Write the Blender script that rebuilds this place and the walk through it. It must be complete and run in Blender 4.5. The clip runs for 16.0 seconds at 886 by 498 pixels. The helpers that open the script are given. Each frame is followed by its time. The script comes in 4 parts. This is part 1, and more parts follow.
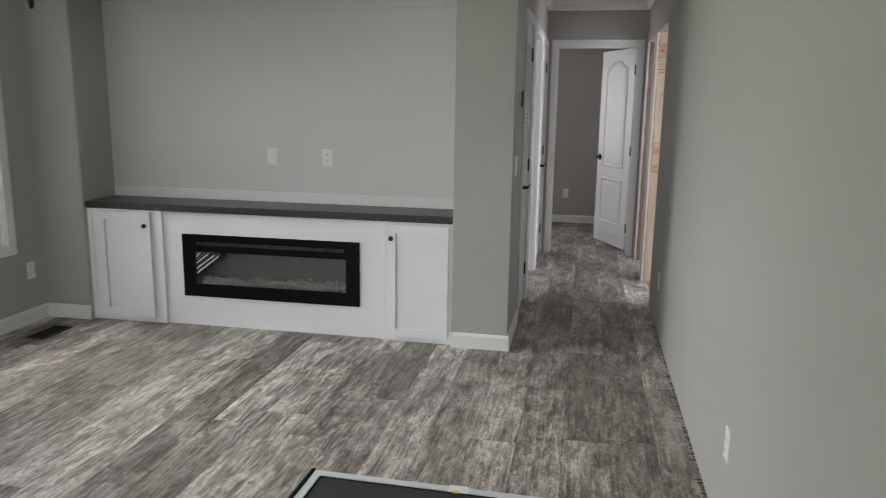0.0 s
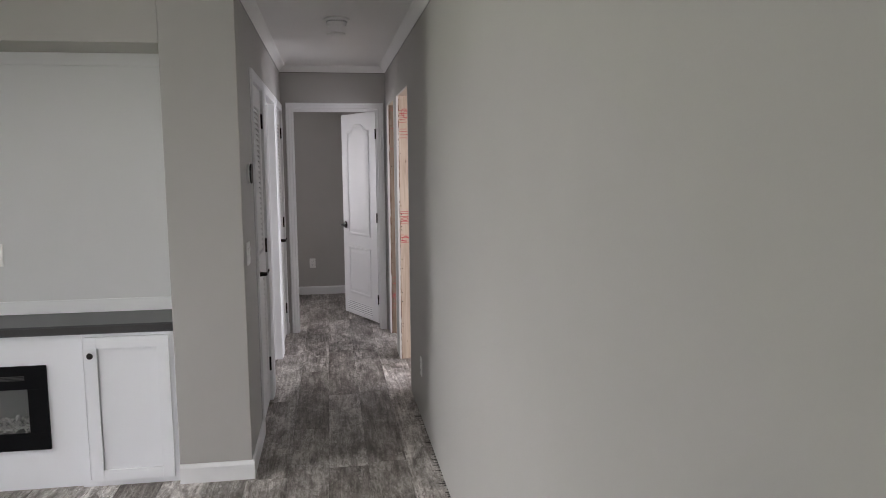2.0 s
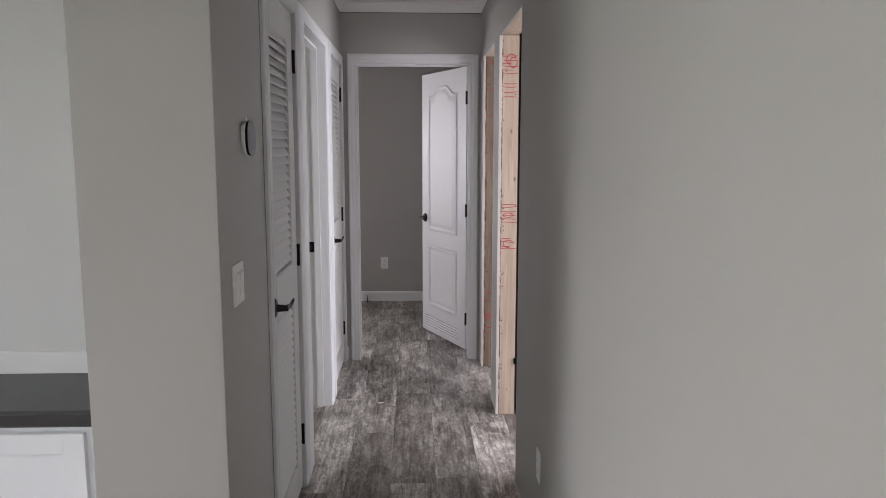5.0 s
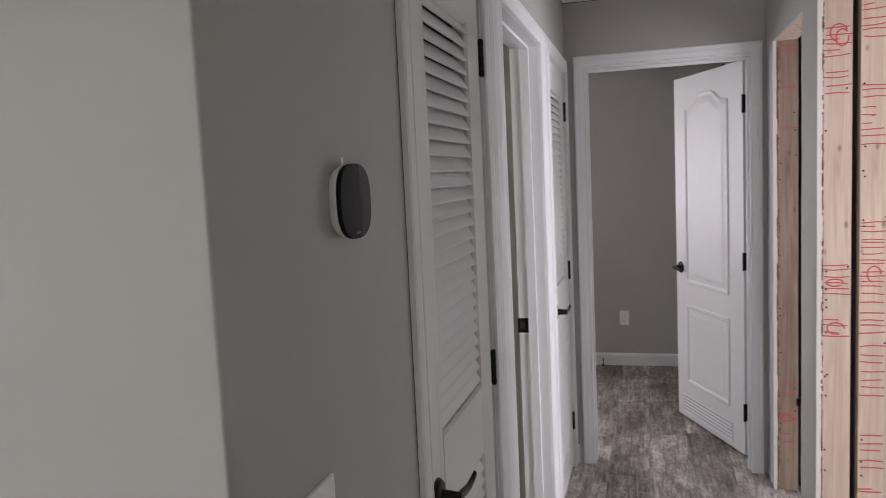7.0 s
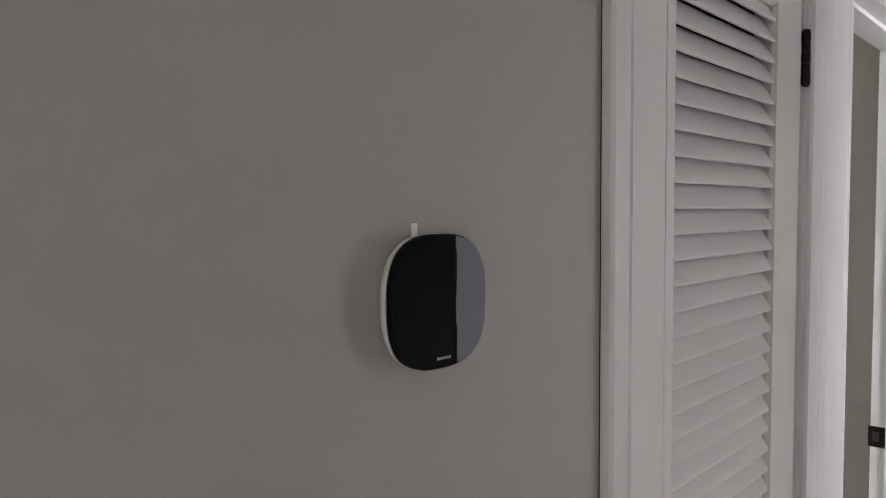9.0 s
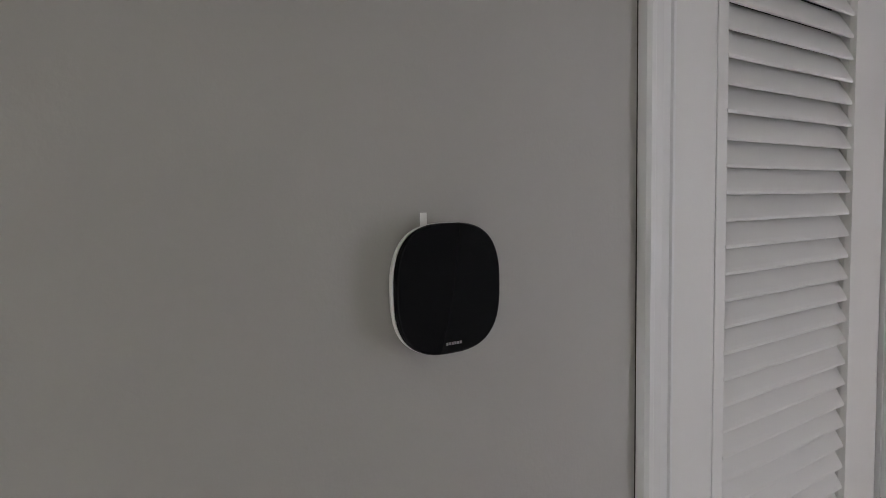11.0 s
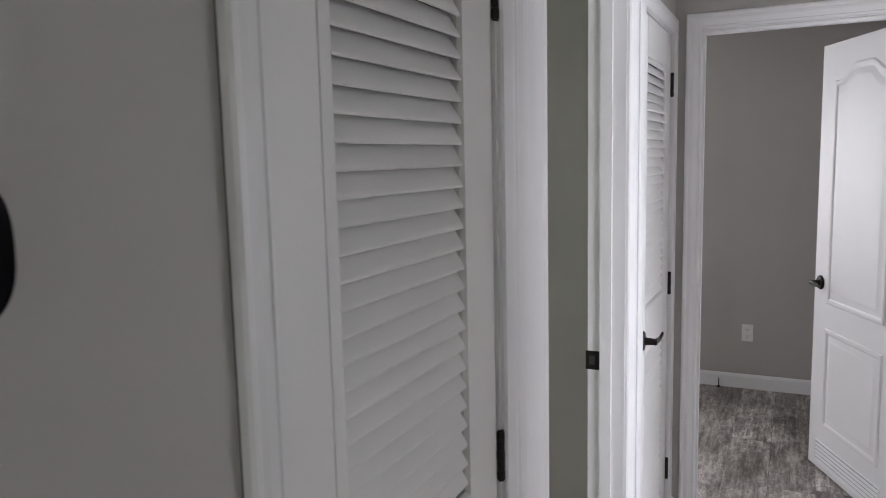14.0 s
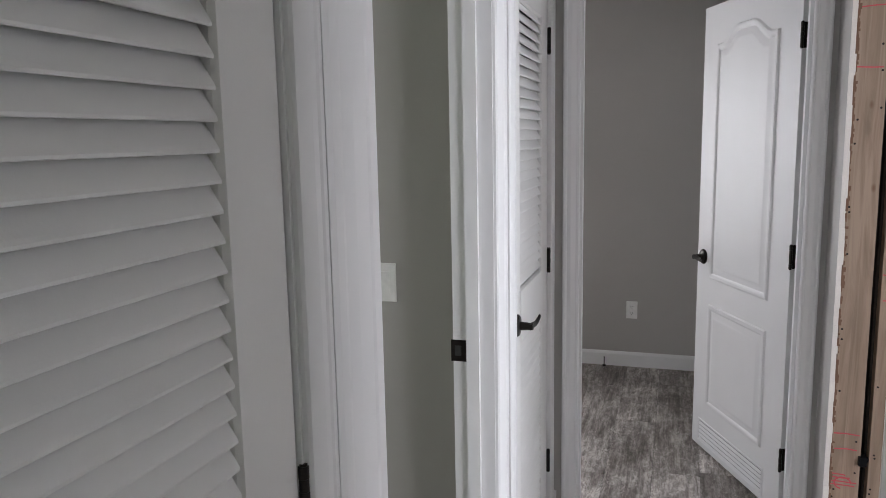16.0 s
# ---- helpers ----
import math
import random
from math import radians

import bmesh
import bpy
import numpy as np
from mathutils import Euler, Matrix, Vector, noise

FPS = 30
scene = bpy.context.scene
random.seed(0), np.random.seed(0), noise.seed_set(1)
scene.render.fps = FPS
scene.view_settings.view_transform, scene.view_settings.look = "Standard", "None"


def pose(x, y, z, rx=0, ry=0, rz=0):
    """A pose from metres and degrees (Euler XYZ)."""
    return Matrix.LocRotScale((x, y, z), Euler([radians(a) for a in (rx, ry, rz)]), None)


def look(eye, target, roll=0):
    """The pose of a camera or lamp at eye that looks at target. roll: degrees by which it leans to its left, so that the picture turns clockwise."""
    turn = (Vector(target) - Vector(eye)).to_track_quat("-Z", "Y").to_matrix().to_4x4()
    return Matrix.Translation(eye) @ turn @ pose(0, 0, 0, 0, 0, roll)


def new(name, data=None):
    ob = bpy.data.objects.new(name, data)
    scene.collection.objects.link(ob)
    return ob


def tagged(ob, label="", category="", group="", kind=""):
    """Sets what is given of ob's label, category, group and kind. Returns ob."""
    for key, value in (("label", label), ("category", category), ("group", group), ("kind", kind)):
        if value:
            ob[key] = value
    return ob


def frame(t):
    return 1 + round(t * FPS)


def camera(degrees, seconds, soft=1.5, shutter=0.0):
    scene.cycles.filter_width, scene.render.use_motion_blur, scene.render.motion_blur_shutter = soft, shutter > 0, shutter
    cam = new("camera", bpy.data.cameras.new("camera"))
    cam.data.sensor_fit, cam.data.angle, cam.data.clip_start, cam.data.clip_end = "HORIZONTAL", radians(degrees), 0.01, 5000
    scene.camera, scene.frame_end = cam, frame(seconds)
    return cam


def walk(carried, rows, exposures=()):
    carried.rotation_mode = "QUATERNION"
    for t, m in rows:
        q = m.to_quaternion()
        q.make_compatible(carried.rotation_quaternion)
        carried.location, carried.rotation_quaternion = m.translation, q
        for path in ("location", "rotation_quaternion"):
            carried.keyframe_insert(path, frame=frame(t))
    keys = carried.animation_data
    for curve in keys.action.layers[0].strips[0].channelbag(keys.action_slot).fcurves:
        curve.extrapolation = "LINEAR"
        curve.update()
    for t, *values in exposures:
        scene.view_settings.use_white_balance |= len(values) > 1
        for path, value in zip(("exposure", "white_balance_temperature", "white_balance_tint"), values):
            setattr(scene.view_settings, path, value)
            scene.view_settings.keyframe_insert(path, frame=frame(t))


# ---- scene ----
cam = camera(62.2, 16.0, soft=0.8, shutter=0.2)
EXPOSURES = [(0, -0.23, 6500, 8), (0.5, -0.15, 6500, 10), (1, -0.12, 6450, 12), (3, -0.14, 6450, 14), (5.5, 0.02, 6400, 15), (7, 0.08, 6500, 16), (8, 0.22, 6600, 14), (8.5, 0.32, 6600, 15), (9, 0.54, 6600, 17), (10, 0.66, 6450, 13), (12.5, 0.62, 6400, 13), (13, 0.54, 6300, 12), (13.5, 0.50, 6300, 11), (14.2, 0.24, 6300, 12), (15, 0.19, 6300, 12), (16, 0.16, 6300, 10)]
PATH = [
    (0, (0.4, 0.107, 1.478), (0.035, 2.035, 1.09), 0.9),
    (0.5, (0.311, 0.239, 1.532), (0.209, 2.208, 1.195), -0.5),
    (1, (0.201, 0.35, 1.555), (0.321, 2.326, 1.265), -1.2),
    (1.5, (0.263, 0.523, 1.539), (0.513, 2.492, 1.287), -1.3),
    (2, (0.411, 0.772, 1.567), (0.712, 2.735, 1.332), -0.5),
    (2.5, (0.447, 0.993, 1.538), (0.762, 2.954, 1.311), -0.4),
    (3, (0.467, 1.352, 1.549), (0.771, 3.315, 1.318), -0.4),
    (3.2, (0.496, 1.462, 1.548), (0.78, 3.428, 1.312), -0.6),
    (5.3, (0.485, 2.791, 1.487), (0.507, 4.769, 1.193), 0.1),
    (5.5, (0.491, 2.941, 1.507), (0.472, 4.917, 1.201), 0.0),
    (6, (0.447, 3.245, 1.496), (0.321, 5.22, 1.209), -0.7),
    (6.5, (0.358, 3.569, 1.531), (0.057, 5.53, 1.279), -1.9),
    (7, (0.394, 3.822, 1.543), (-0.15, 5.737, 1.347), -2.7),
    (7.5, (0.429, 4.043, 1.556), (-0.33, 5.886, 1.389), -2.5),
    (8, (0.369, 4.153, 1.563), (-0.576, 5.911, 1.429), -1.3),
    (8.5, (0.339, 4.28, 1.57), (-0.821, 5.905, 1.463), -0.7),
    (9, (0.383, 4.349, 1.583), (-0.968, 5.821, 1.481), -0.3),
    (9.5, (0.434, 4.388, 1.585), (-1.033, 5.74, 1.452), -0.4),
    (10, (0.447, 4.387, 1.59), (-1.081, 5.67, 1.446), -0.7),
    (10.2, (0.447, 4.39, 1.589), (-1.099, 5.65, 1.446), -0.7),
    (12.3, (0.377, 4.371, 1.586), (-1.058, 5.757, 1.443), -0.8),
    (12.5, (0.341, 4.348, 1.591), (-1.017, 5.809, 1.441), -1.0),
    (13, (0.303, 4.322, 1.582), (-0.827, 5.963, 1.415), -1.6),
    (13.5, (0.36, 4.355, 1.577), (-0.58, 6.11, 1.386), -1.7),
    (14, (0.45, 4.509, 1.564), (-0.413, 6.297, 1.321), -1.3),
    (14.5, (0.498, 4.618, 1.529), (-0.318, 6.421, 1.237), -1.1),
    (15, (0.506, 4.673, 1.496), (-0.232, 6.507, 1.19), -1.3),
    (15.5, (0.45, 4.805, 1.504), (-0.172, 6.682, 1.203), -1.3),
    (16, (0.442, 4.88, 1.499), (-0.16, 6.763, 1.2), -1.1),
]
walk(cam, [(t, look(eye, to, roll)) for t, eye, to, roll in PATH], EXPOSURES)


# ---- world, light ----
world = bpy.data.worlds.new("world")
scene.world = world
world.use_nodes = True
wn, wl = world.node_tree.nodes, world.node_tree.links
sky = wn.new("ShaderNodeTexSky")
sky.sky_type, sky.sun_disc = "NISHITA", False
sky.sun_elevation, sky.sun_rotation = radians(48), radians(250)
wn["Background"].inputs["Strength"].default_value = 0.12
wl.new(sky.outputs[0], wn["Background"].inputs["Color"])

sun = new("sun", bpy.data.lights.new("sun", "SUN"))
sun.data.energy, sun.data.angle, sun.data.color = 0.9, radians(14), (1, 0.96, 0.9)
sun.matrix_world = look((-20, -7, 24), (0, 0, 0))


def window_light(name, eye, target, w, h, watts, colour, spread=180):
    """Area lamp at a window, seen or added; spread narrows it like a reveal."""
    lamp = bpy.data.lights.new(name, "AREA")
    lamp.shape, lamp.size, lamp.size_y, lamp.energy, lamp.color, lamp.spread = "RECTANGLE", w, h, watts, colour, radians(spread)
    ob = new(name, lamp)
    ob.matrix_world = look(eye, target)
    return ob


window_light("window_light_living", (-3.42, 3.2, 1.62), (-1.9, 3.25, 0.98), 1.75, 1.30, 27, (0.97, 0.98, 1.0), 84)
window_light("window_light_living_lawn", (-3.42, 3.2, 1.40), (-2.3, 3.2, 1.65), 1.7, 1.0, 4.8, (0.84, 1.0, 0.50), 100)
# both side lamps are added fill, at a window that is never seen
window_light("added_light_side", (-3.42, -0.5, 1.62), (-1.9, 0.80, 0.95), 2.1, 1.30, 10, (0.95, 0.98, 0.98), 105)
window_light("added_light_side_lawn", (-3.42, -0.5, 1.40), (-1.9, 0.2, 1.85), 2.1, 1.0, 5, (0.84, 1.0, 0.50), 130)
# added frontal fill; no window is known behind here
window_light("added_light_back", (-0.6, -3.42, 1.62), (-0.65, -1.9, 0.55), 1.9, 1.30, 37, (0.99, 0.98, 1.0), 112)
window_light("window_light_wing", (2.92, 5.15, 1.50), (1.4, 5.50, 0.85), 1.5, 1.6, 60, (0.97, 0.96, 1.0))
window_light("window_light_wing_far", (2.92, 8.3, 1.25), (1.4, 8.3, 1.15), 2.2, 2.0, 41, (0.94, 0.94, 1.0))
window_light("window_light_bath", (-3.42, 5.8, 1.5), (-1.9, 5.8, 1.3), 0.95, 0.85, 16, (0.94, 1.0, 0.84))
window_light("window_light_bedroom", (-1.5, 9.95, 1.45), (-1.2, 8.5, 1.0), 1.15, 1.25, 47, (0.98, 0.97, 1.0))


# ---- materials ----
def material(name):
    m = bpy.data.materials.new(name)
    m.use_nodes = True
    n, l = m.node_tree.nodes, m.node_tree.links
    return m, n, l, n["Principled BSDF"]


def mapped(n, l, scale, source="Object", offset=None):
    co = n.new("ShaderNodeTexCoord")
    mp = n.new("ShaderNodeMapping")
    mp.inputs["Scale"].default_value = scale
    l.new(co.outputs[source], mp.inputs["Vector"])
    if offset is not None:
        l.new(offset, mp.inputs["Location"])
    return mp.outputs[0]


def noise_tex(n, l, vec, scale, detail=4, rough=0.55, distortion=0.0):
    t = n.new("ShaderNodeTexNoise")
    t.inputs["Scale"].default_value, t.inputs["Detail"].default_value = scale, detail
    t.inputs["Roughness"].default_value, t.inputs["Distortion"].default_value = rough, distortion
    l.new(vec, t.inputs["Vector"])
    return t.outputs["Fac"]


def ramp(n, l, fac, stops):
    r = n.new("ShaderNodeValToRGB")
    while len(r.color_ramp.elements) < len(stops):
        r.color_ramp.elements.new(0.5)
    for e, (p, c) in zip(r.color_ramp.elements, stops):
        e.position, e.color = p, (*c, 1)
    l.new(fac, r.inputs[0])
    return r.outputs[0]


def mix(n, l, a, b, fac, kind="MIX"):
    m = n.new("ShaderNodeMix")
    m.data_type, m.blend_type = "RGBA", kind
    for slot, v in ((0, fac), (6, a), (7, b)):
        if isinstance(v, (int, float)):
            m.inputs[slot].default_value = v
        elif isinstance(v, tuple):
            m.inputs[slot].default_value = (*v, 1)
        else:
            l.new(v, m.inputs[slot])
    return m.outputs[2]


def bump(n, l, bs, height, strength, distance=0.002):
    b = n.new("ShaderNodeBump")
    b.inputs["Strength"].default_value, b.inputs["Distance"].default_value = strength, distance
    l.new(height, b.inputs["Height"])
    l.new(b.outputs[0], bs.inputs["Normal"])


def painted(name, colour, rough, vary=0.05, grain=180, relief=0.12, stretch=(1, 1, 1)):
    """A coat of paint: cloudy at one scale, rolled or brushed at another."""
    m, n, l, bs = material(name)
    vec = mapped(n, l, stretch)
    cloud = noise_tex(n, l, vec, 1.3, 3)
    lo, hi = tuple(c * (1 - vary) for c in colour), tuple(min(1, c * (1 + vary)) for c in colour)
    l.new(ramp(n, l, cloud, [(0.3, lo), (0.7, hi)]), bs.inputs["Base Color"])
    fine = noise_tex(n, l, vec, grain, 3)
    r = n.new("ShaderNodeMapRange")
    r.inputs[3].default_value, r.inputs[4].default_value = rough - 0.07, rough + 0.07
    l.new(fine, r.inputs[0])
    l.new(r.outputs[0], bs.inputs["Roughness"])
    bump(n, l, bs, fine, relief)
    return m


def plain(name, colour, rough, metal=0.0, grain=90, relief=0.08):
    m, n, l, bs = material(name)
    vec = mapped(n, l, (1, 1, 1))
    f = noise_tex(n, l, vec, grain, 3)
    lo, hi = tuple(c * 0.95 for c in colour), tuple(min(1, c * 1.05) for c in colour)
    l.new(ramp(n, l, f, [(0.3, lo), (0.7, hi)]), bs.inputs["Base Color"])
    bs.inputs["Roughness"].default_value, bs.inputs["Metallic"].default_value = rough, metal
    bump(n, l, bs, f, relief)
    if name == "black_metal":
        bs.inputs["Specular IOR Level"].default_value = 0.10
    return m


def plank_material(name, per_island):
    """Weathered grey-brown vinyl plank, grain along y."""
    m, n, l, bs = material(name)
    if per_island:
        seed = n.new("ShaderNodeNewGeometry").outputs["Random Per Island"]
    else:
        seed = n.new("ShaderNodeObjectInfo").outputs["Random"]
    spread = n.new("ShaderNodeVectorMath")
    spread.operation = "SCALE"
    spread.inputs[0].default_value = (37.0, 91.0, 13.0)
    l.new(seed, spread.inputs["Scale"])
    vec = mapped(n, l, (1, 1, 1), offset=spread.outputs[0])
    def stretched(x, y):
        mp = n.new("ShaderNodeMapping")
        mp.inputs["Scale"].default_value = (x, y, 1)
        l.new(vec, mp.inputs[0])
        return mp.outputs[0]

    a = noise_tex(n, l, stretched(9.5, 3.0), 1.0, 12, 0.68, 0.5)
    b = noise_tex(n, l, stretched(62.0, 4.0), 1.0, 9, 0.66, 0.5)
    c = noise_tex(n, l, stretched(150.0, 75.0), 1.0, 8, 0.8)
    scuff = noise_tex(n, l, stretched(30.0, 13.0), 1.0, 13, 0.80, 0.9)
    abc = mix(n, l, mix(n, l, mix(n, l, a, b, 0.46), scuff, 0.36), c, 0.16)
    col = ramp(n, l, abc, [(0.405, (0.046, 0.037, 0.031)), (0.462, (0.158, 0.139, 0.125)), (0.515, (0.345, 0.321, 0.304)), (0.585, (0.66, 0.635, 0.615))])
    # hairline cracks that wind along the grain
    wind = noise_tex(n, l, stretched(13.0, 3.2), 1.0, 7, 0.62, 1.2)
    line = ramp(n, l, wind, [(0.484, (1, 1, 1)), (0.497, (0.32, 0.29, 0.27)), (0.503, (0.32, 0.29, 0.27)), (0.516, (1, 1, 1))])
    patchy = ramp(n, l, scuff, [(0.44, (0, 0, 0)), (0.54, (1, 1, 1))])
    col = mix(n, l, col, mix(n, l, col, line, 1.0, "MULTIPLY"), patchy)
    # pale chips where the print looks worn through
    chip = noise_tex(n, l, stretched(62.0, 30.0), 1.0, 8, 0.7, 0.6)
    worn = ramp(n, l, mix(n, l, chip, a, 0.45), [(0.552, (0, 0, 0)), (0.580, (0.85,) * 3)])
    col = mix(n, l, col, (0.58, 0.565, 0.55), worn)
    tone = ramp(n, l, seed, [(0.0, (0.66, 0.625, 0.595)), (0.5, (1.02, 1.0, 0.98)), (1.0, (1.48, 1.465, 1.45))])
    l.new(mix(n, l, col, tone, 1.0, "MULTIPLY"), bs.inputs["Base Color"])
    l.new(ramp(n, l, c, [(0.3, (0.36,) * 3), (0.7, (0.54,) * 3)]), bs.inputs["Roughness"])
    bump(n, l, bs, abc, 0.35, 0.0016)
    return m


def lumber(name, lo, hi):
    """Sawn pine, grain along z, with knots."""
    m, n, l, bs = material(name)
    vec = mapped(n, l, (40, 40, 2.2))
    g = noise_tex(n, l, vec, 1.0, 6, 0.6, 0.8)
    base = ramp(n, l, g, [(0.35, lo), (0.62, hi)])
    spots = n.new("ShaderNodeTexVoronoi")
    spots.inputs["Scale"].default_value = 1.0
    l.new(mapped(n, l, (14, 14, 6.5)), spots.inputs["Vector"])
    knot = ramp(n, l, spots.outputs["Distance"], [(0.06, (1, 1, 1)), (0.13, (0, 0, 0))])
    l.new(mix(n, l, base, (0.13, 0.065, 0.03), knot), bs.inputs["Base Color"])
    bs.inputs["Roughness"].default_value = 0.75
    bump(n, l, bs, g, 0.3, 0.001)
    return m


WALL = painted("greige_wall_paint", (0.425, 0.411, 0.393), 0.62, 0.025, 240, 0.10)
PANEL = painted("pale_niche_paint", (0.645, 0.645, 0.645), 0.38, 0.02, 260, 0.06)
CEIL = painted("white_ceiling_paint", (0.87, 0.86, 0.85), 0.85, 0.02, 160, 0.35)
TRIM = painted("white_trim_paint", (0.775, 0.775, 0.782), 0.38, 0.012, 60, 0.02, (2, 2, 1))
DOORW = painted("white_door_paint", (0.785, 0.785, 0.788), 0.47, 0.015, 90, 0.03, (2, 2, 1))
LOUVER = painted("louver_paint", (0.79, 0.785, 0.775), 0.42, 0.03, 140, 0.08, (2, 2, 2))
CABINET = painted("white_cabinet_paint", (0.835, 0.845, 0.88), 0.36, 0.02, 140, 0.06)
COUNTER = plain("dark_laminate", (0.050, 0.050, 0.054), 0.34, 0, 55, 0.06)
EDGE = plain("dark_edge_band", (0.040, 0.037, 0.037), 0.45, 0, 60, 0.06)
BLACK = plain("black_metal", (0.005, 0.005, 0.006), 0.55, 0.0, 120, 0.05)
SOOT = plain("dark_firebox", (0.16, 0.163, 0.16), 0.7)
BRONZE = plain("oil_rubbed_bronze", (0.022, 0.018, 0.016), 0.35, 0.7, 150, 0.1)
WHITEP = plain("white_plastic", (0.83, 0.825, 0.81), 0.32, 0, 60, 0.02)
SLOT = plain("dark_slot_and_shade", (0.03, 0.03, 0.03), 0.6)
PINE = lumber("pine_stud", (0.45, 0.345, 0.26), (0.60, 0.485, 0.38))
# same pine as PINE, with the far opening's shade put into its colour
PINE_SHADED = lumber("shaded_pine_stud", (0.19, 0.135, 0.095), (0.31, 0.23, 0.17))
GYPSUM = plain("raw_gypsum_edge", (0.66, 0.63, 0.60), 0.9, 0, 260, 0.5)
RED = plain("red_marker", (0.46, 0.055, 0.07), 0.6)
DULL_RED = plain("dull_red_print", (0.20, 0.045, 0.045), 0.5)
BARK = plain("torn_brown_edge", (0.15, 0.085, 0.055), 0.9, 0, 120, 0.6)
GAP = plain("dark_subfloor_and_shadow", (0.035, 0.030, 0.027), 0.8)
CORE = plain("wall_core", (0.05, 0.045, 0.04), 0.9)
PLANK = plank_material("vinyl_plank", False)
PLANK_REST = plank_material("vinyl_plank_rest", True)
ALU = plain("pale_aluminium", (0.68, 0.71, 0.74), 0.4, 0.1, 80, 0.05)
STONE = plain("ember_stones", (0.34, 0.33, 0.32), 0.6, 0, 30, 0.4)
GRASS = plain("grass", (0.07, 0.11, 0.04), 0.9, 0, 3, 0.5)
YELLOW = plain("yellow_label", (0.75, 0.55, 0.05), 0.5)
BLUE = plain("blue_label", (0.12, 0.20, 0.28), 0.5)
GREYP = plain("grey_print_and_shade", (0.27, 0.27, 0.28), 0.5)

GLASS, gn, gl_, gb = material("window_glass")
gb.inputs["Transmission Weight"].default_value, gb.inputs["Roughness"].default_value = 1.0, 0.0
gb.inputs["IOR"].default_value = 1.45
SMOKED, sn, sl_, sb = material("fire_glass")
sb.inputs["Transmission Weight"].default_value, sb.inputs["Roughness"].default_value = 1.0, 0.02
sb.inputs["Base Color"].default_value = (0.85, 0.86, 0.85, 1)
sb.inputs["IOR"].default_value = 1.40
FACE, fn, fl_, fb = material("black_glass_face")
fb.inputs["Base Color"].default_value = (0.006, 0.006, 0.007, 1)
fb.inputs["Roughness"].default_value = 0.0
fb.inputs["IOR"].default_value = 1.5
fb.inputs["Specular IOR Level"].default_value = 0.20
fb.inputs["Specular Tint"].default_value = (0.88, 0.93, 1.0, 1)
MESH, mn, ml_, mb = material("insect_mesh")
mb.inputs["Base Color"].default_value = (0.030, 0.030, 0.032, 1)
mb.inputs["Roughness"].default_value = 0.65
weave = mn.new("ShaderNodeTexChecker")
weave.inputs["Scale"].default_value = 600
ml_.new(mapped(mn, ml_, (1, 1, 1)), weave.inputs["Vector"])
bump(mn, ml_, mb, weave.outputs["Fac"], 0.4, 0.0005)


# ---- mesh helpers ----
def box(bm, x0, x1, y0, y1, z0, z1, bevel=0.0):
    vs = [bm.verts.new((x, y, z)) for x in (x0, x1) for y in (y0, y1) for z in (z0, z1)]
    fs = [bm.faces.new([vs[i] for i in q]) for q in ((0, 1, 3, 2), (4, 6, 7, 5), (0, 4, 5, 1), (2, 3, 7, 6), (0, 2, 6, 4), (1, 5, 7, 3))]
    if bevel:
        bmesh.ops.bevel(bm, geom=list({e for f in fs for e in f.edges}), offset=bevel, segments=2, affect="EDGES", profile=0.6)
    return bm


def boxes(*rows, bevel=0.0):
    bm = bmesh.new()
    for r in rows:
        box(bm, *r, bevel=bevel)
    return bm


def prism(bm, outline, a, b, axis):
    """Extrude a closed 2D outline from a to b along an axis ('x', 'y' or 'z')."""
    def at(p, d):
        return {"x": (d, p[0], p[1]), "y": (p[0], d, p[1]), "z": (p[0], p[1], d)}[axis]
    lo, hi = [bm.verts.new(at(p, a)) for p in outline], [bm.verts.new(at(p, b)) for p in outline]
    k = len(outline)
    for i in range(k):
        bm.faces.new((lo[i], lo[(i + 1) % k], hi[(i + 1) % k], hi[i]))
    bm.faces.new(lo[::-1])
    bm.faces.new(hi)
    return bm


def cyl(bm, centre, radius, a, b, axis, k=20, r2=None):
    """A round bar, or a cone where r2 is given, along an axis from a to b."""
    loops = []
    for d, r in ((a, radius), (b, radius if r2 is None else r2)):
        ring = []
        for i in range(k):
            u, v = centre[0] + r * math.cos(2 * math.pi * i / k), centre[1] + r * math.sin(2 * math.pi * i / k)
            ring.append(bm.verts.new({"x": (d, u, v), "y": (u, d, v), "z": (u, v, d)}[axis]))
        loops.append(ring)
    for i in range(k):
        bm.faces.new((loops[0][i], loops[0][(i + 1) % k], loops[1][(i + 1) % k], loops[1][i]))
    bm.faces.new(loops[0][::-1])
    bm.faces.new(loops[1])
    return bm


def mesh_of(bm, name, mat, smooth=False):
    bmesh.ops.recalc_face_normals(bm, faces=bm.faces)
    me = bpy.data.meshes.new(name)
    bm.to_mesh(me)
    bm.free()
    me.materials.append(mat)
    if smooth:
        for p in me.polygons:
            p.use_smooth = True
        me.set_sharp_from_angle(angle=radians(35))
    return me


def part(name, bm, mat, parent, label="", smooth=False):
    ob = new(name, mesh_of(bm, name, mat, smooth))
    ob.parent = parent
    return tagged(ob, label)


def thing(name, m, label, category, group="", kind=""):
    ob = new(name)
    ob.empty_display_size = 0.1
    ob.matrix_world = m
    return tagged(ob, label, category, group, kind)


def piece(name, bm, mat, label, category, kind="structure", smooth=False, group=""):
    return tagged(new(name, mesh_of(bm, name, mat, smooth)), label, category, group, kind)


# ---- structure ----
XL, XR, H = -0.010, 0.940, 2.44      # hall faces, ceiling
FL = -0.012                          # top of the planks
YC, YB, YE = 4.432, 4.795, 7.665       # column face, niche back, end wall
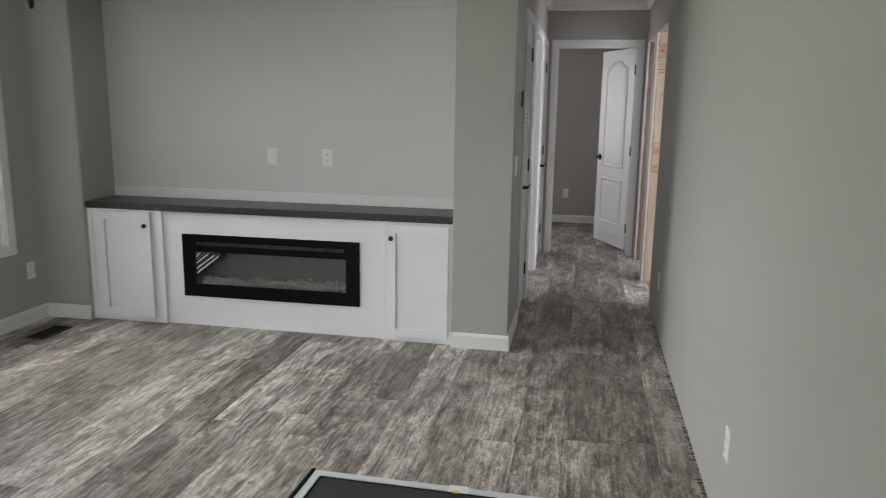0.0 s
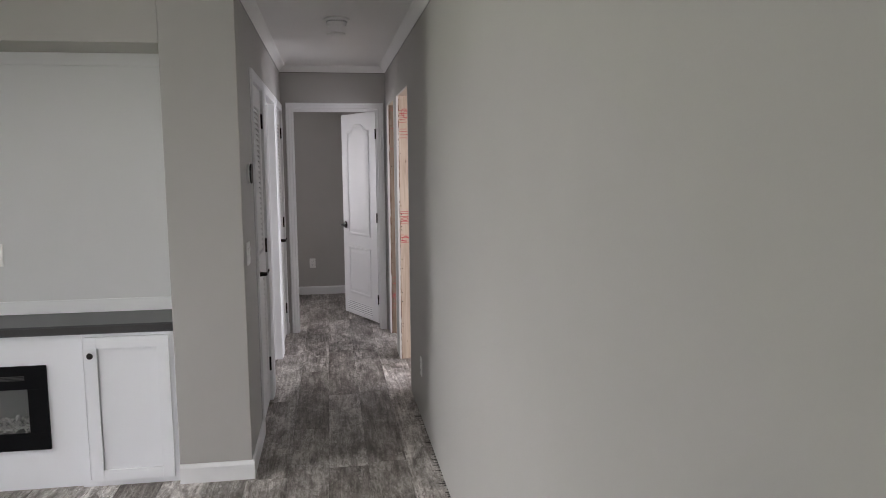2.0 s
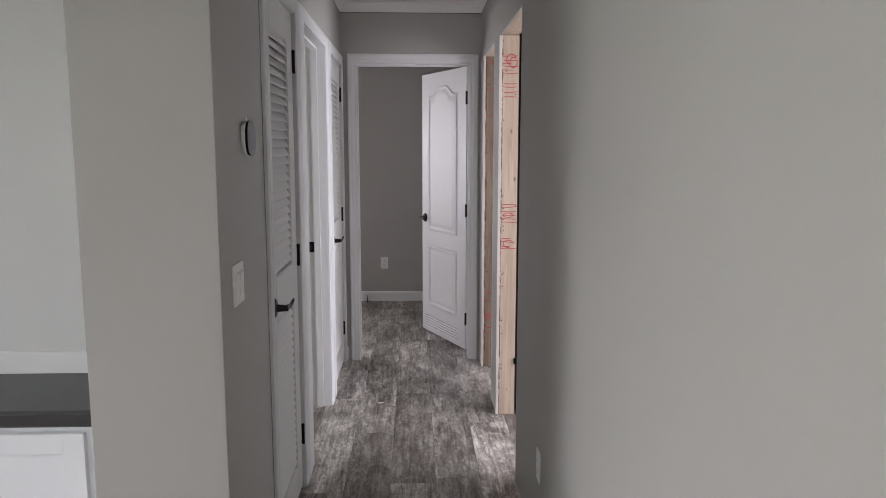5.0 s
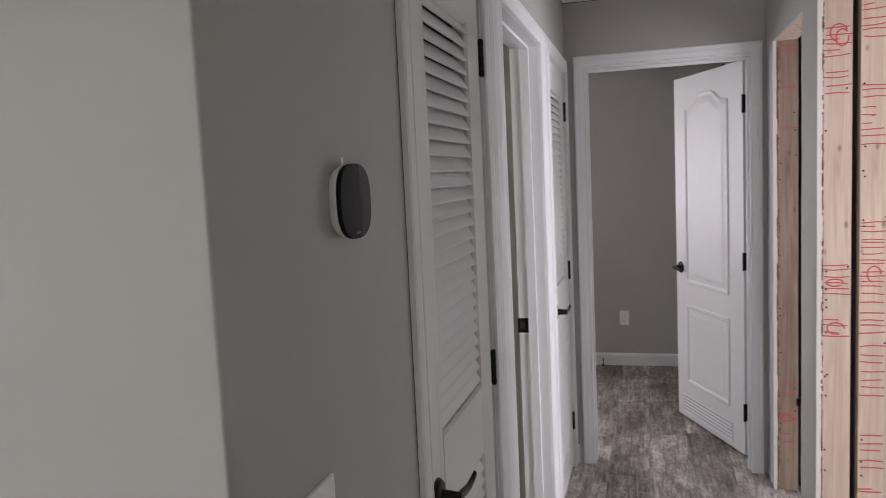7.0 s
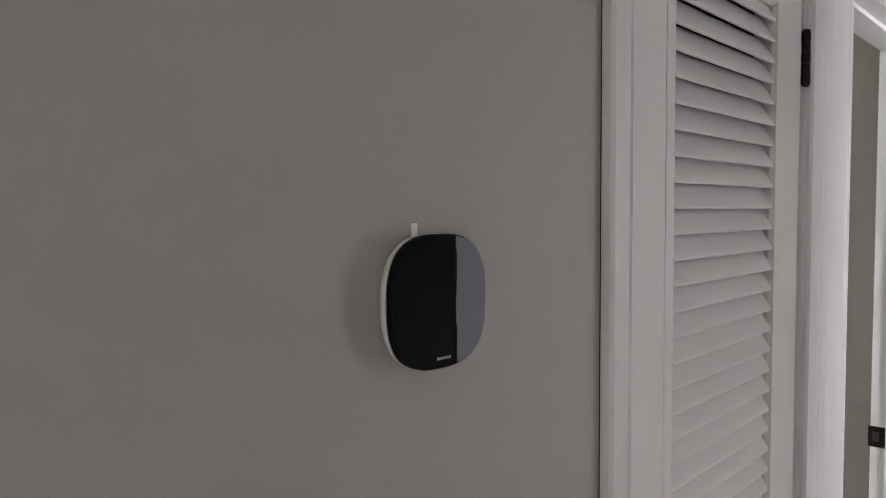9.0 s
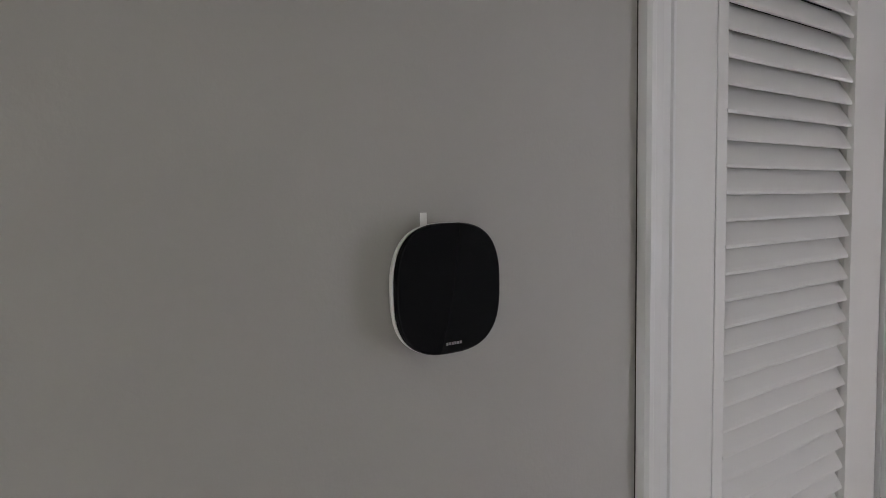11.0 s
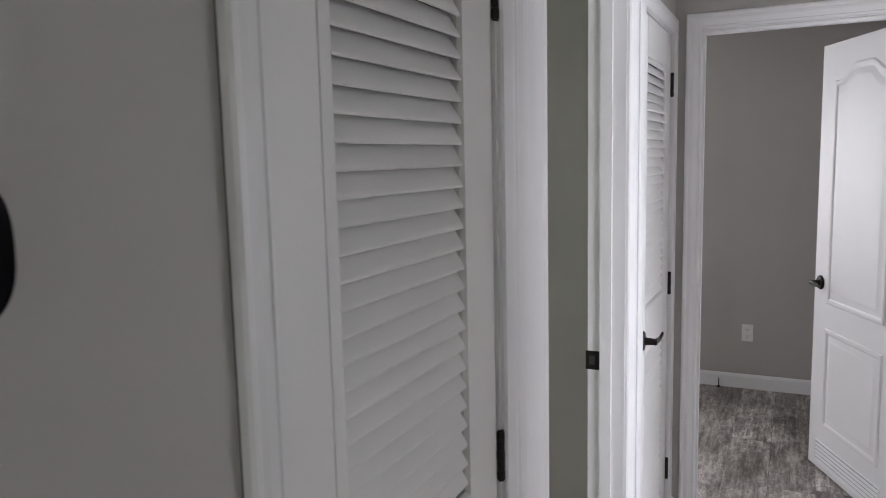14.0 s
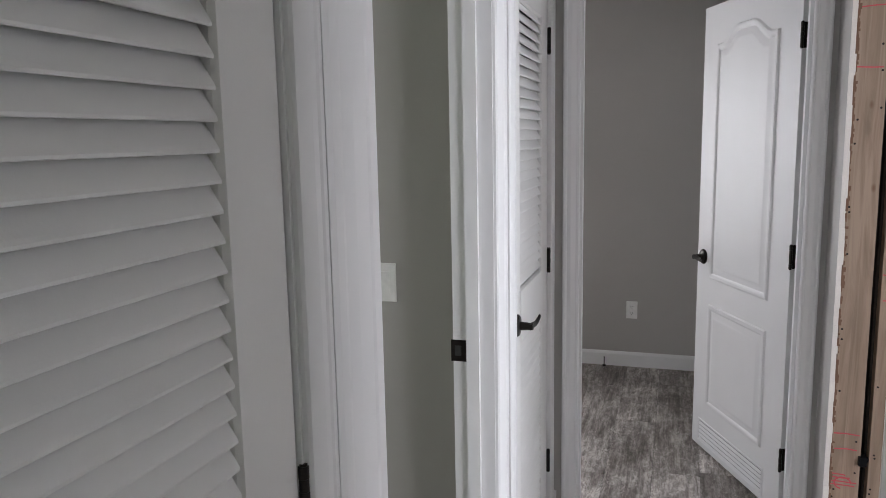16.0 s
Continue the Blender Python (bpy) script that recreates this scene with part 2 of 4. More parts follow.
XW = -3.20                           # outer wall
T = 0.115

piece("ground", boxes((-400, 400, -400, 400, -0.9, -0.8)), GRASS, "mown green lawn round the house", "lawn")
piece("floor", boxes((XW - T, 2.8, -3.3, 9.9, -0.14, FL - 0.006)), GAP, "dark subfloor under weathered grey vinyl planks", "floor")
piece("ceiling", boxes((XW - T, 2.8, -3.3, 9.9, H, H + 0.1)), CEIL, "flat white painted ceiling", "ceiling")


def wall_with_holes(along, face0, face1, a, b, holes):
    """Boxes of a wall that runs along x or y from a to b, with openings (from, to, sill, head)."""
    bm, at = bmesh.new(), a
    def put(u0, u1, z0, z1):
        if u1 - u0 > 1e-4 and z1 - z0 > 1e-4:
            box(bm, *((u0, u1, face0, face1) if along == "x" else (face0, face1, u0, u1)), z0, z1)
    for h0, h1, sill, head in holes:
        sill = sill if sill > 0 else FL
        put(at, h0, FL, H)
        put(h0, h1, FL, sill)
        put(h0, h1, head, H)
        at = h1
    put(at, b, FL, H)
    return bm


LD1, OPEN, LD2 = (5.060, 5.693), (5.948, 6.743), (6.960, 7.613)
DH = 2.045
NL = -2.87                           # niche from NL to -0.36
hall = wall_with_holes("y", XL - T, XL, 4.915, YE, [(*LD1, 0, DH), (*OPEN, 0, DH), (*LD2, 0, DH)])
rim = [(XL, 4.915), (XL, YC + 0.003)] + [(XL - 0.003 + 0.003 * math.cos(a * math.pi / 8), YC + 0.003 - 0.003 * math.sin(a * math.pi / 8)) for a in range(1, 4)] + [(XL - 0.003, YC), (-0.356, YC), (-0.36, YC + 0.004), (-0.36, 4.915)]
prism(hall, rim, FL, H, "z")
piece("wall_hall_left", hall, WALL, "greige painted hall wall with three door openings", "wall")
piece("wall_column", prism(bmesh.new(), [(XW, YC), (NL - 0.006, YC), (NL, YC + 0.006), (NL, 4.915), (XW, 4.915)], FL, H, "z"), WALL, "greige wall column beside the fireplace niche", "wall")
piece("wall_niche", boxes((NL, -0.36, YC, YB, 2.129, H)), WALL, "greige header over the fireplace niche", "wall")
piece("wall_niche_back", boxes((NL, -0.36, YB, 4.915, FL, H)), PANEL, "pale painted back wall of the fireplace niche", "wall")
# the second opening is unseen, added for the side light
WIN = [(2.32, 4.12, 0.54, 2.06), (-1.60, 0.60, 0.58, 2.06), (5.30, 6.30, 1.05, 1.95)]
piece("wall_left", wall_with_holes("y", XW - T, XW, -3.3, 9.9, sorted(WIN)), WALL, "greige outer wall with white framed windows", "wall")
piece("wall_back", wall_with_holes("x", -3.3, -3.2, XW, XR, [(-1.55, 0.35, 0.58, 2.06)]), WALL, "unseen greige wall with a window added for light", "wall")
piece("wall_end", wall_with_holes("x", YE, YE + T, XL - T, 0.952, [(0.074, 0.882, 0, DH + 0.01)]), WALL, "greige end wall of the hall with a doorway", "wall")
piece("wall_bedroom_back", wall_with_holes("x", 9.70, 9.80, XW, 2.8, [(-2.10, -0.90, 0.70, 2.0)]), WALL, "greige bedroom wall with a window", "wall")
piece("wall_bedroom_right", boxes((0.948, 1.150, YE + T, 9.70, FL, H)), WALL, "greige bedroom side wall", "wall")
piece("wall_bath_far", boxes((XW, XL - T, 6.85, 6.95, FL, H)), WALL, "greige bathroom wall with a light switch", "wall")
piece("wall_closet", boxes((-0.80, -0.75, 4.98, 5.80, FL, H), (-0.75, XL - T, 5.76, 5.80, FL, H), (-0.75, XL - T, 4.98, 5.02, FL, H)), WALL, "plain closet walls behind the louvered door", "wall")
piece("wall_closet_far", boxes((-0.80, -0.75, 6.95, YE + T, FL, H), (XW, XL - T, YE, YE + T, FL, H)), WALL, "plain closet walls behind the louvered door", "wall")

# wall between the two halves of the house: wallboard, studs, gap, studs, wallboard
O1, O2, OH = (5.735, 6.560), (6.820, 7.475), 2.078
piece("wall_right", wall_with_holes("y", XR, XR + 0.012, -3.2, YE, [(*O1, 0, OH), (*O2, 0, OH)]), WALL, "greige painted wallboard with two unfinished openings", "wall")
for nm, f0, f1 in (("wall_right_core", XR + 0.012, XR + 0.100), ("wall_wing_core", 1.062, 1.150)):
    piece(nm, wall_with_holes("y", f0, f1, -3.2, YE, [(O1[0] - 0.038, O1[1] + 0.038, 0, OH + 0.038), (O2[0] - 0.038, O2[1] + 0.038, 0, OH + 0.038)]), CORE, "dark inside of the party wall", "wall")
piece("wall_wing", wall_with_holes("y", 1.1505, 1.162, 4.0, 9.70, [(*O1, 0, OH), (*O2, 0, OH)]), WALL, "greige wallboard on the far side of the party wall", "wall")
piece("wall_wing_side", boxes((1.162, 2.8, 3.9, 4.0, FL, H)), WALL, "greige side wall of the other half", "wall")
piece("wall_wing_outer", wall_with_holes("y", 2.7, 2.8, 4.0, 9.70, [(4.35, 5.95, 0.5, 2.2), (7.2, 9.4, 0.2, 2.25)]), WALL, "greige outer wall with a wide window", "wall")


def edge_strip(name, y, inward):
    """Torn paper and gypsum at the cut edge of the wallboard."""
    rng = random.Random(int(y * 1000))
    bm = bmesh.new()
    z = FL
    while z < OH - 0.01:
        dz = min(rng.uniform(0.02, 0.09), OH - z)
        w = rng.uniform(0.001, 0.006)
        box(bm, XR - 0.0015, XR + 0.0125 + rng.uniform(0, 0.004), min(y, y + inward * w), max(y, y + inward * w), z, z + dz)
        z += dz
    return piece(name, bm, GYPSUM, "ragged cut edge of raw wallboard", "trim")


edge_strip("trim_cut_edge_1", O1[1], -1)
edge_strip("trim_cut_edge_2", O2[1], -1)
edge_strip("trim_cut_edge_3", O1[0], 1)
edge_strip("trim_cut_edge_4", O2[0], 1)


def marker_strokes(width, marks, seed):
    """Red crayon strokes on the narrow face of a stud: rows of (z, tall, count); face in x from 0 to width, at y = 0."""
    rng = random.Random(seed)
    bm = bmesh.new()
    laid = [0]

    def stroke(p, q, w=0.0038):
        d = Vector((q[0] - p[0], q[1] - p[1]))
        if d.length < 1e-5:
            return
        nrm = Vector((-d.y, d.x)).normalized() * w / 2
        laid[0] += 1
        lift = -0.0004 - 0.00004 * (laid[0] % 40)
        vs = [bm.verts.new((x, lift, z)) for x, z in ((p[0] + nrm.x, p[1] + nrm.y), (q[0] + nrm.x, q[1] + nrm.y), (q[0] - nrm.x, q[1] - nrm.y), (p[0] - nrm.x, p[1] - nrm.y))]
        back = [bm.verts.new((v.co.x, 0.0, v.co.z)) for v in vs]
        bm.faces.new(vs)
        for i in range(4):
            bm.faces.new((vs[i], vs[(i + 1) % 4], back[(i + 1) % 4], back[i]))

    for z, tall, count, loops in marks:
        for i in range(count):
            zz = z + tall * (i + rng.uniform(0.2, 0.8)) / count
            a, b = rng.uniform(0, 0.1) * width, (rng.uniform(0.85, 1.0) if rng.random() < 0.8 else rng.uniform(0.4, 0.7)) * width
            mid = (rng.uniform(0.4, 0.6) * width, zz + rng.uniform(-0.002, 0.002))
            stroke((a, zz + rng.uniform(-0.003, 0.003)), mid)
            stroke(mid, (b, zz + rng.uniform(-0.003, 0.003)))
        for i in range(loops):
            cx, cz = rng.uniform(0.35, 0.65) * width, z + tall * rng.uniform(0.15, 0.85)
            rx, rz = rng.uniform(0.2, 0.33) * width, rng.uniform(0.012, 0.03)
            pts = [(cx + rx * math.cos(0.5 * k + i), cz + rz * math.sin(0.5 * k + i)) for k in range(rng.randint(8, 12))]
            for p, q in zip(pts, pts[1:]):
                stroke(p, q, 0.0046)
    return bm


def stud(x0, y0, y1, mat, marks, seed, label):
    """One upright of an opening; its marked narrow face looks to -y."""
    s = thing("wall_stud", pose(x0, y0, 0), label, "stud", "studs of the party wall", "structure")
    w = 0.088 if x0 < 1.05 else 0.081
    part("timber", box(bmesh.new(), 0, w, 0, y1 - y0, FL, OH, 0.0015), mat, s)
    if marks:
        part("marking", marker_strokes(w, marks, seed), RED, s, "red crayon scrawl")
    rng = random.Random(seed + 5)
    nails = bmesh.new()
    for k in range(15):
        cyl(nails, (rng.choice((0.010, 0.012, 0.075)) + rng.uniform(-0.004, 0.004), rng.uniform(0.1, 1.95)), 0.0035, -0.0012, 0.001, "y", 8)
    part("nail_heads", nails, BRONZE, s, "small dark nail heads")
    if marks and x0 < 1.05:
        torn, z, wide = bmesh.new(), FL, 0.009 if mat is PINE_SHADED else 0.0035
        while z < OH - 0.03:
            dz = rng.uniform(0.004, 0.018)
            if rng.random() < 0.85:
                box(torn, -0.0035, wide * rng.uniform(0.15, 1.0), -rng.uniform(0.0008, 0.003), 0.001, z, z + dz)
            z += dz
        part("torn_edge", torn, BARK, s, "ragged brown torn edge")
    return s


S1 = [(1.875, 0.10, 6, 2), (1.74, 0.10, 4, 0), (1.07, 0.125, 6, 1), (0.925, 0.075, 4, 1)]
stud(XR + 0.0165, O1[1], O1[1] + 0.038, PINE, S1, 3, "pale pine stud scrawled with red crayon")
stud(1.069, O1[1], O1[1] + 0.038, PINE, [(1.925, 0.12, 6, 0), (1.735, 0.055, 3, 0), (1.575, 0.135, 6, 0), (1.10, 0.235, 13, 1), (0.93, 0.16, 6, 0), (0.72, 0.19, 7, 0), (0.46, 0.15, 5, 0), (0.38, 0.03, 2, 0)], 8, "pale pine stud covered with red crayon lines")
stud(XR + 0.0165, O2[1], O2[1] + 0.038, PINE_SHADED, [(2.03, 0.035, 2, 0), (1.86, 0.03, 1, 0), (1.68, 0.03, 1, 0), (0.43, 0.09, 2, 0), (0.32, 0.055, 4, 1), (0.22, 0.05, 2, 0)], 14, "pine stud coloured darker for shade, with a few red lines")
stud(1.069, O2[1], O2[1] + 0.038, PINE_SHADED, [(0.9, 0.7, 6, 0)], 17, "pine stud coloured darker for shade, with a few red lines")
for x0 in (XR + 0.012, 1.062):
    stud(x0, O1[0] - 0.038, O1[0], PINE, None, 21, "pale bare pine stud at an opening")
    stud(x0, O2[0] - 0.038, O2[0], PINE, None, 23, "pale bare pine stud at an opening")
for i, (a, b) in enumerate((O1, O2)):
    for x0 in (XR + 0.012, 1.062):
        hd = thing("wall_header", pose(x0, a - 0.038, OH), "pine header over an unfinished opening", "header", "headers of the party wall", "structure")
        part("timber", box(bmesh.new(), 0, 0.088, 0, b - a + 0.076, 0, 0.038, 0.0015), PINE, hd)
for y, z in ((O1[1], 0.30), (O2[1], 0.42)):
    strap = thing("tie_bolt", pose(1.049, y + 0.012, z), "black bolt tying the two studs together", "bolt", "tie bolts")
    part("shank", cyl(bmesh.new(), (0, 0), 0.009, -0.030, 0.030, "x", 12), BLACK, strap)
    part("washer", boxes((-0.012, 0.012, -0.026, 0.010, -0.016, 0.016), bevel=0.002), BLACK, strap)

# ---- trim ----


def baseboard(name, rows):
    bm = bmesh.new()
    for x0, y0, x1, y1 in rows:
        d = Vector((x1 - x0, y1 - y0))
        nrm = Vector((d.y, -d.x)).normalized()      # to the right of the way along
        prof = [(0, FL), (0.012, FL), (0.012, 0.066), (0.009, 0.075), (0.007, 0.080), (0.004, 0.085), (0, 0.085)]
        lo = [bm.verts.new((x0 + nrm.x * p, y0 + nrm.y * p, q)) for p, q in prof]
        hi = [bm.verts.new((x1 + nrm.x * p, y1 + nrm.y * p, q)) for p, q in prof]
        k = len(prof)
        for i in range(k):
            bm.faces.new((lo[i], lo[(i + 1) % k], hi[(i + 1) % k], hi[i]))
        bm.faces.new(lo[::-1])
        bm.faces.new(hi)
    return piece(name, bm, TRIM, "white painted baseboard along the wall", "baseboard")


baseboard("baseboard_1", [(-0.36, YC, XL + 0.012, YC)])
baseboard("baseboard_2", [(XL, YC, XL, 5.017)])
baseboard("baseboard_3", [(XW, YC, NL, YC)])
baseboard("baseboard_4", [(XW, -3.2, XW, YC - 0.012)])
baseboard("baseboard_5", [(XW, 9.70, 0.948, 9.70)])
baseboard("baseboard_6", [(XL, YE, 0.012, YE)])


def crown(name, run):
    """Small cove between wall and ceiling."""
    prof = [(0, 0), (0.005, 0), (0.008, 0.006), (0.018, 0.018), (0.032, 0.038), (0.046, 0.050), (0.052, 0.052), (0.052, 0.056), (0, 0.056)]
    (x0, y0), (x1, y1), (nx, ny) = run
    bm = bmesh.new()
    lo = [bm.verts.new((x0 + nx * p, y0 + ny * p, H - 0.056 + q)) for p, q in prof]
    hi = [bm.verts.new((x1 + nx * p, y1 + ny * p, H - 0.056 + q)) for p, q in prof]
    k = len(prof)
    for i in range(k):
        bm.faces.new((lo[i], lo[(i + 1) % k], hi[(i + 1) % k], hi[i]))
    bm.faces.new(lo[::-1])
    bm.faces.new(hi)
    c = piece(name, bm, CEIL, "slim white crown moulding under the ceiling", "trim", smooth=True)
    # dark strip that draws the shadow line where the moulding meets the wall
    ex, ey = x0 + nx * 0.0006, y0 + ny * 0.0006
    part("shadow_line", boxes((min(x0, x1, ex), max(x0, x1, ex), min(y0, y1, ey), max(y0, y1, ey), H - 0.0595, H - 0.0565)), GAP, c, "dark strip for the shadow line under the moulding")
    return c


crown("trim_crown_1", ((XL, YC), (XL, YE), (1, 0)))
crown("trim_crown_2", ((XR, -3.2), (XR, YE), (-1, 0)))
crown("trim_crown_3", ((XL, YE), (XR, YE), (0, -1)))
crown("trim_crown_4", ((XW, YC), (XL, YC), (0, -1)))

CAS = [(0, 0), (0, 0.011), (0.005, 0.0145), (0.013, 0.0145), (0.017, 0.0125), (0.030, 0.0135), (0.050, 0.0105), (0.053, 0.0125), (0.060, 0.0115), (0.063, 0.007), (0.063, 0)]


def casing(name, u0, u1, head, place, wide=(1, 1, 1)):
    """A door casing round an opening from u0 to u1: outer edge thick, beads towards the opening. place(u, out, z) gives the point."""
    c = tagged(new(name), "white moulded door casing round an opening", "trim", kind="structure")
    w = 0.063
    for side, nm in ((0, "left"), (1, "right")):
        k = wide[side]
        bm = bmesh.new()
        pts = [((u0 - w * k + p * k) if side == 0 else (u1 + w * k - p * k), o) for p, o in CAS]
        top = [head + (w - p) * wide[2] for p, o in CAS]
        lo = [bm.verts.new(place(u, o, FL)) for u, o in pts]
        hi = [bm.verts.new(place(u, o, z)) for (u, o), z in zip(pts, top)]
        n = len(pts)
        for i in range(n):
            bm.faces.new((lo[i], lo[(i + 1) % n], hi[(i + 1) % n], hi[i]))
        bm.faces.new(lo)
        bm.faces.new(hi)
        part("casing_leg", bm, TRIM, c)
    bm = bmesh.new()
    a = [bm.verts.new(place(u0 - w * wide[0] + p * wide[0], o, head + (w - p) * wide[2])) for p, o in CAS]
    b = [bm.verts.new(place(u1 + w * wide[1] - p * wide[1], o, head + (w - p) * wide[2])) for p, o in CAS]
    n = len(CAS)
    for i in range(n):
        bm.faces.new((a[i], a[(i + 1) % n], b[(i + 1) % n], b[i]))
    bm.faces.new(a)
    bm.faces.new(b)
    part("casing_head", bm, TRIM, c)
    return c


def on_left(u, o, z):
    return (XL + o, u, z)


def on_end(u, o, z):
    return (u, YE - o, z)


cas1 = casing("trim_casing_1", 5.071, 5.685, 2.033, on_left, (0.84, 1.2, 1))
# thin dark strip: caulk gap and the casing's shadow line in one
part("shadow_line", boxes((XL, XL + 0.0008, 5.0169, 5.0178, 0.09, 2.094)), GAP, cas1, "dark strip for the joint and shadow line beside the casing")
casing("trim_casing_2", 5.934, 6.733, 2.033, on_left, (2.68, 1.75, 1))
casing("trim_casing_3", 6.971, 7.600, 2.033, on_left, (1.55, 0.8, 1))
casing("trim_casing_4", 0.096, 0.864, 2.050, on_end, (1, 0.9, 1))


def jamb(name, rows):
    return piece(name, boxes(*rows), TRIM, "white painted door jamb", "trim")


def jamb_left(name, a, b):
    jamb(name, [(XL - T, XL, a, a + 0.014, FL, 2.031), (XL - T, XL, b - 0.014, b, FL, 2.031), (XL - T, XL, a, b, 2.031, DH)])


jamb_left("trim_jamb_1", *LD1)
jamb_left("trim_jamb_2", *OPEN)
jamb_left("trim_jamb_3", *LD2)
jamb("trim_jamb_4", [(0.074, 0.090, YE, YE + T, FL, 2.047), (0.866, 0.882, YE, YE + T, FL, 2.047), (0.074, 0.882, YE, YE + T, 2.047, DH + 0.01)])
# door stops
jamb("trim_stop_1", [(-0.085, -0.050, OPEN[1] - 0.026, OPEN[1] - 0.014, FL, 2.02), (-0.085, -0.050, OPEN[0] + 0.014, OPEN[0] + 0.026, FL, 2.02), (-0.085, -0.050, OPEN[0] + 0.014, OPEN[1] - 0.014, 2.02, 2.031)])
jamb("trim_stop_2", [(0.090, 0.102, YE + 0.030, YE + 0.066, FL, 2.035), (0.854, 0.866, YE + 0.030, YE + 0.066, FL, 2.035), (0.090, 0.866, YE + 0.030, YE + 0.066, 2.035, 2.047)])


# ---- door hardware ----
def lever(parent, x, y, z, out, along, name="handle"):
    """A lever handle on a face: out and along are unit vectors in the parent's frame."""
    o, a, up = Vector(out), Vector(along), Vector((0, 0, 1))
    bm = bmesh.new()
    k = 24

    def ring(d, r):
        return [bm.verts.new(Vector((x, y, z)) + o * d + a * (r * math.cos(2 * math.pi * i / k)) + up * (r * math.sin(2 * math.pi * i / k))) for i in range(k)]

    rings = [ring(d, r) for d, r in ((0, 0.035), (0.004, 0.035), (0.010, 0.030), (0.012, 0.014), (0.045, 0.011), (0.052, 0.011))]
    for p, q in zip(rings, rings[1:]):
        for i in range(k):
            bm.faces.new((p[i], p[(i + 1) % k], q[(i + 1) % k], q[i]))
    bm.faces.new(rings[0][::-1])
    bm.faces.new(rings[-1])
    rose = part("rosette", bm, BRONZE, parent, "dark bronze rosette", True)
    bm = bmesh.new()
    way = [(-0.010, 0, 0.046, 0.010, 0.007), (0.016, 0, 0.046, 0.0105, 0.007), (0.038, -0.003, 0.047, 0.010, 0.006), (0.062, -0.004, 0.049, 0.009, 0.0055), (0.080, 0.002, 0.052, 0.0085, 0.005), (0.092, 0.010, 0.055, 0.008, 0.004)]
    prev, n = None, 12
    for s, dz, d, rz, ro in way:
        loop = [bm.verts.new(Vector((x, y, z)) + a * s + up * (dz + rz * math.sin(2 * math.pi * i / n)) + o * (d + ro * math.cos(2 * math.pi * i / n))) for i in range(n)]
        if prev:
            for i in range(n):
                bm.faces.new((prev[i], prev[(i + 1) % n], loop[(i + 1) % n], loop[i]))
        else:
            bm.faces.new(loop[::-1])
        prev = loop
    bm.faces.new(prev)
    part(name, bm, BRONZE, parent, "dark bronze lever", True)
    return rose


def hinge(parent, x, y, z, leaf, barrel_r=0.0062):
    """Three-knuckle butt hinge at (x, y), centre height z; leaf: two corner offsets in x and y of the visible leaf, or None."""
    bm = bmesh.new()
    for i in range(5):
        cyl(bm, (x, y), barrel_r * (1.0 if i % 2 == 0 else 0.93), z - 0.045 + i * 0.018 + 0.0006, z - 0.045 + (i + 1) * 0.018 - 0.0006, "z", 12)
    cyl(bm, (x, y), barrel_r * 0.75, z - 0.0475, z + 0.0475, "z", 12)
    if leaf:
        (ax, ay), (bx, by) = leaf
        box(bm, min(x + ax, x + bx), max(x + ax, x + bx), min(y + ay, y + by), max(y + ay, y + by), z - 0.045, z + 0.045)
    return part("hinge", bm, BRONZE, parent, "dark bronze hinge", True)


# ---- louvered closet doors ----
PITCH = 0.03225


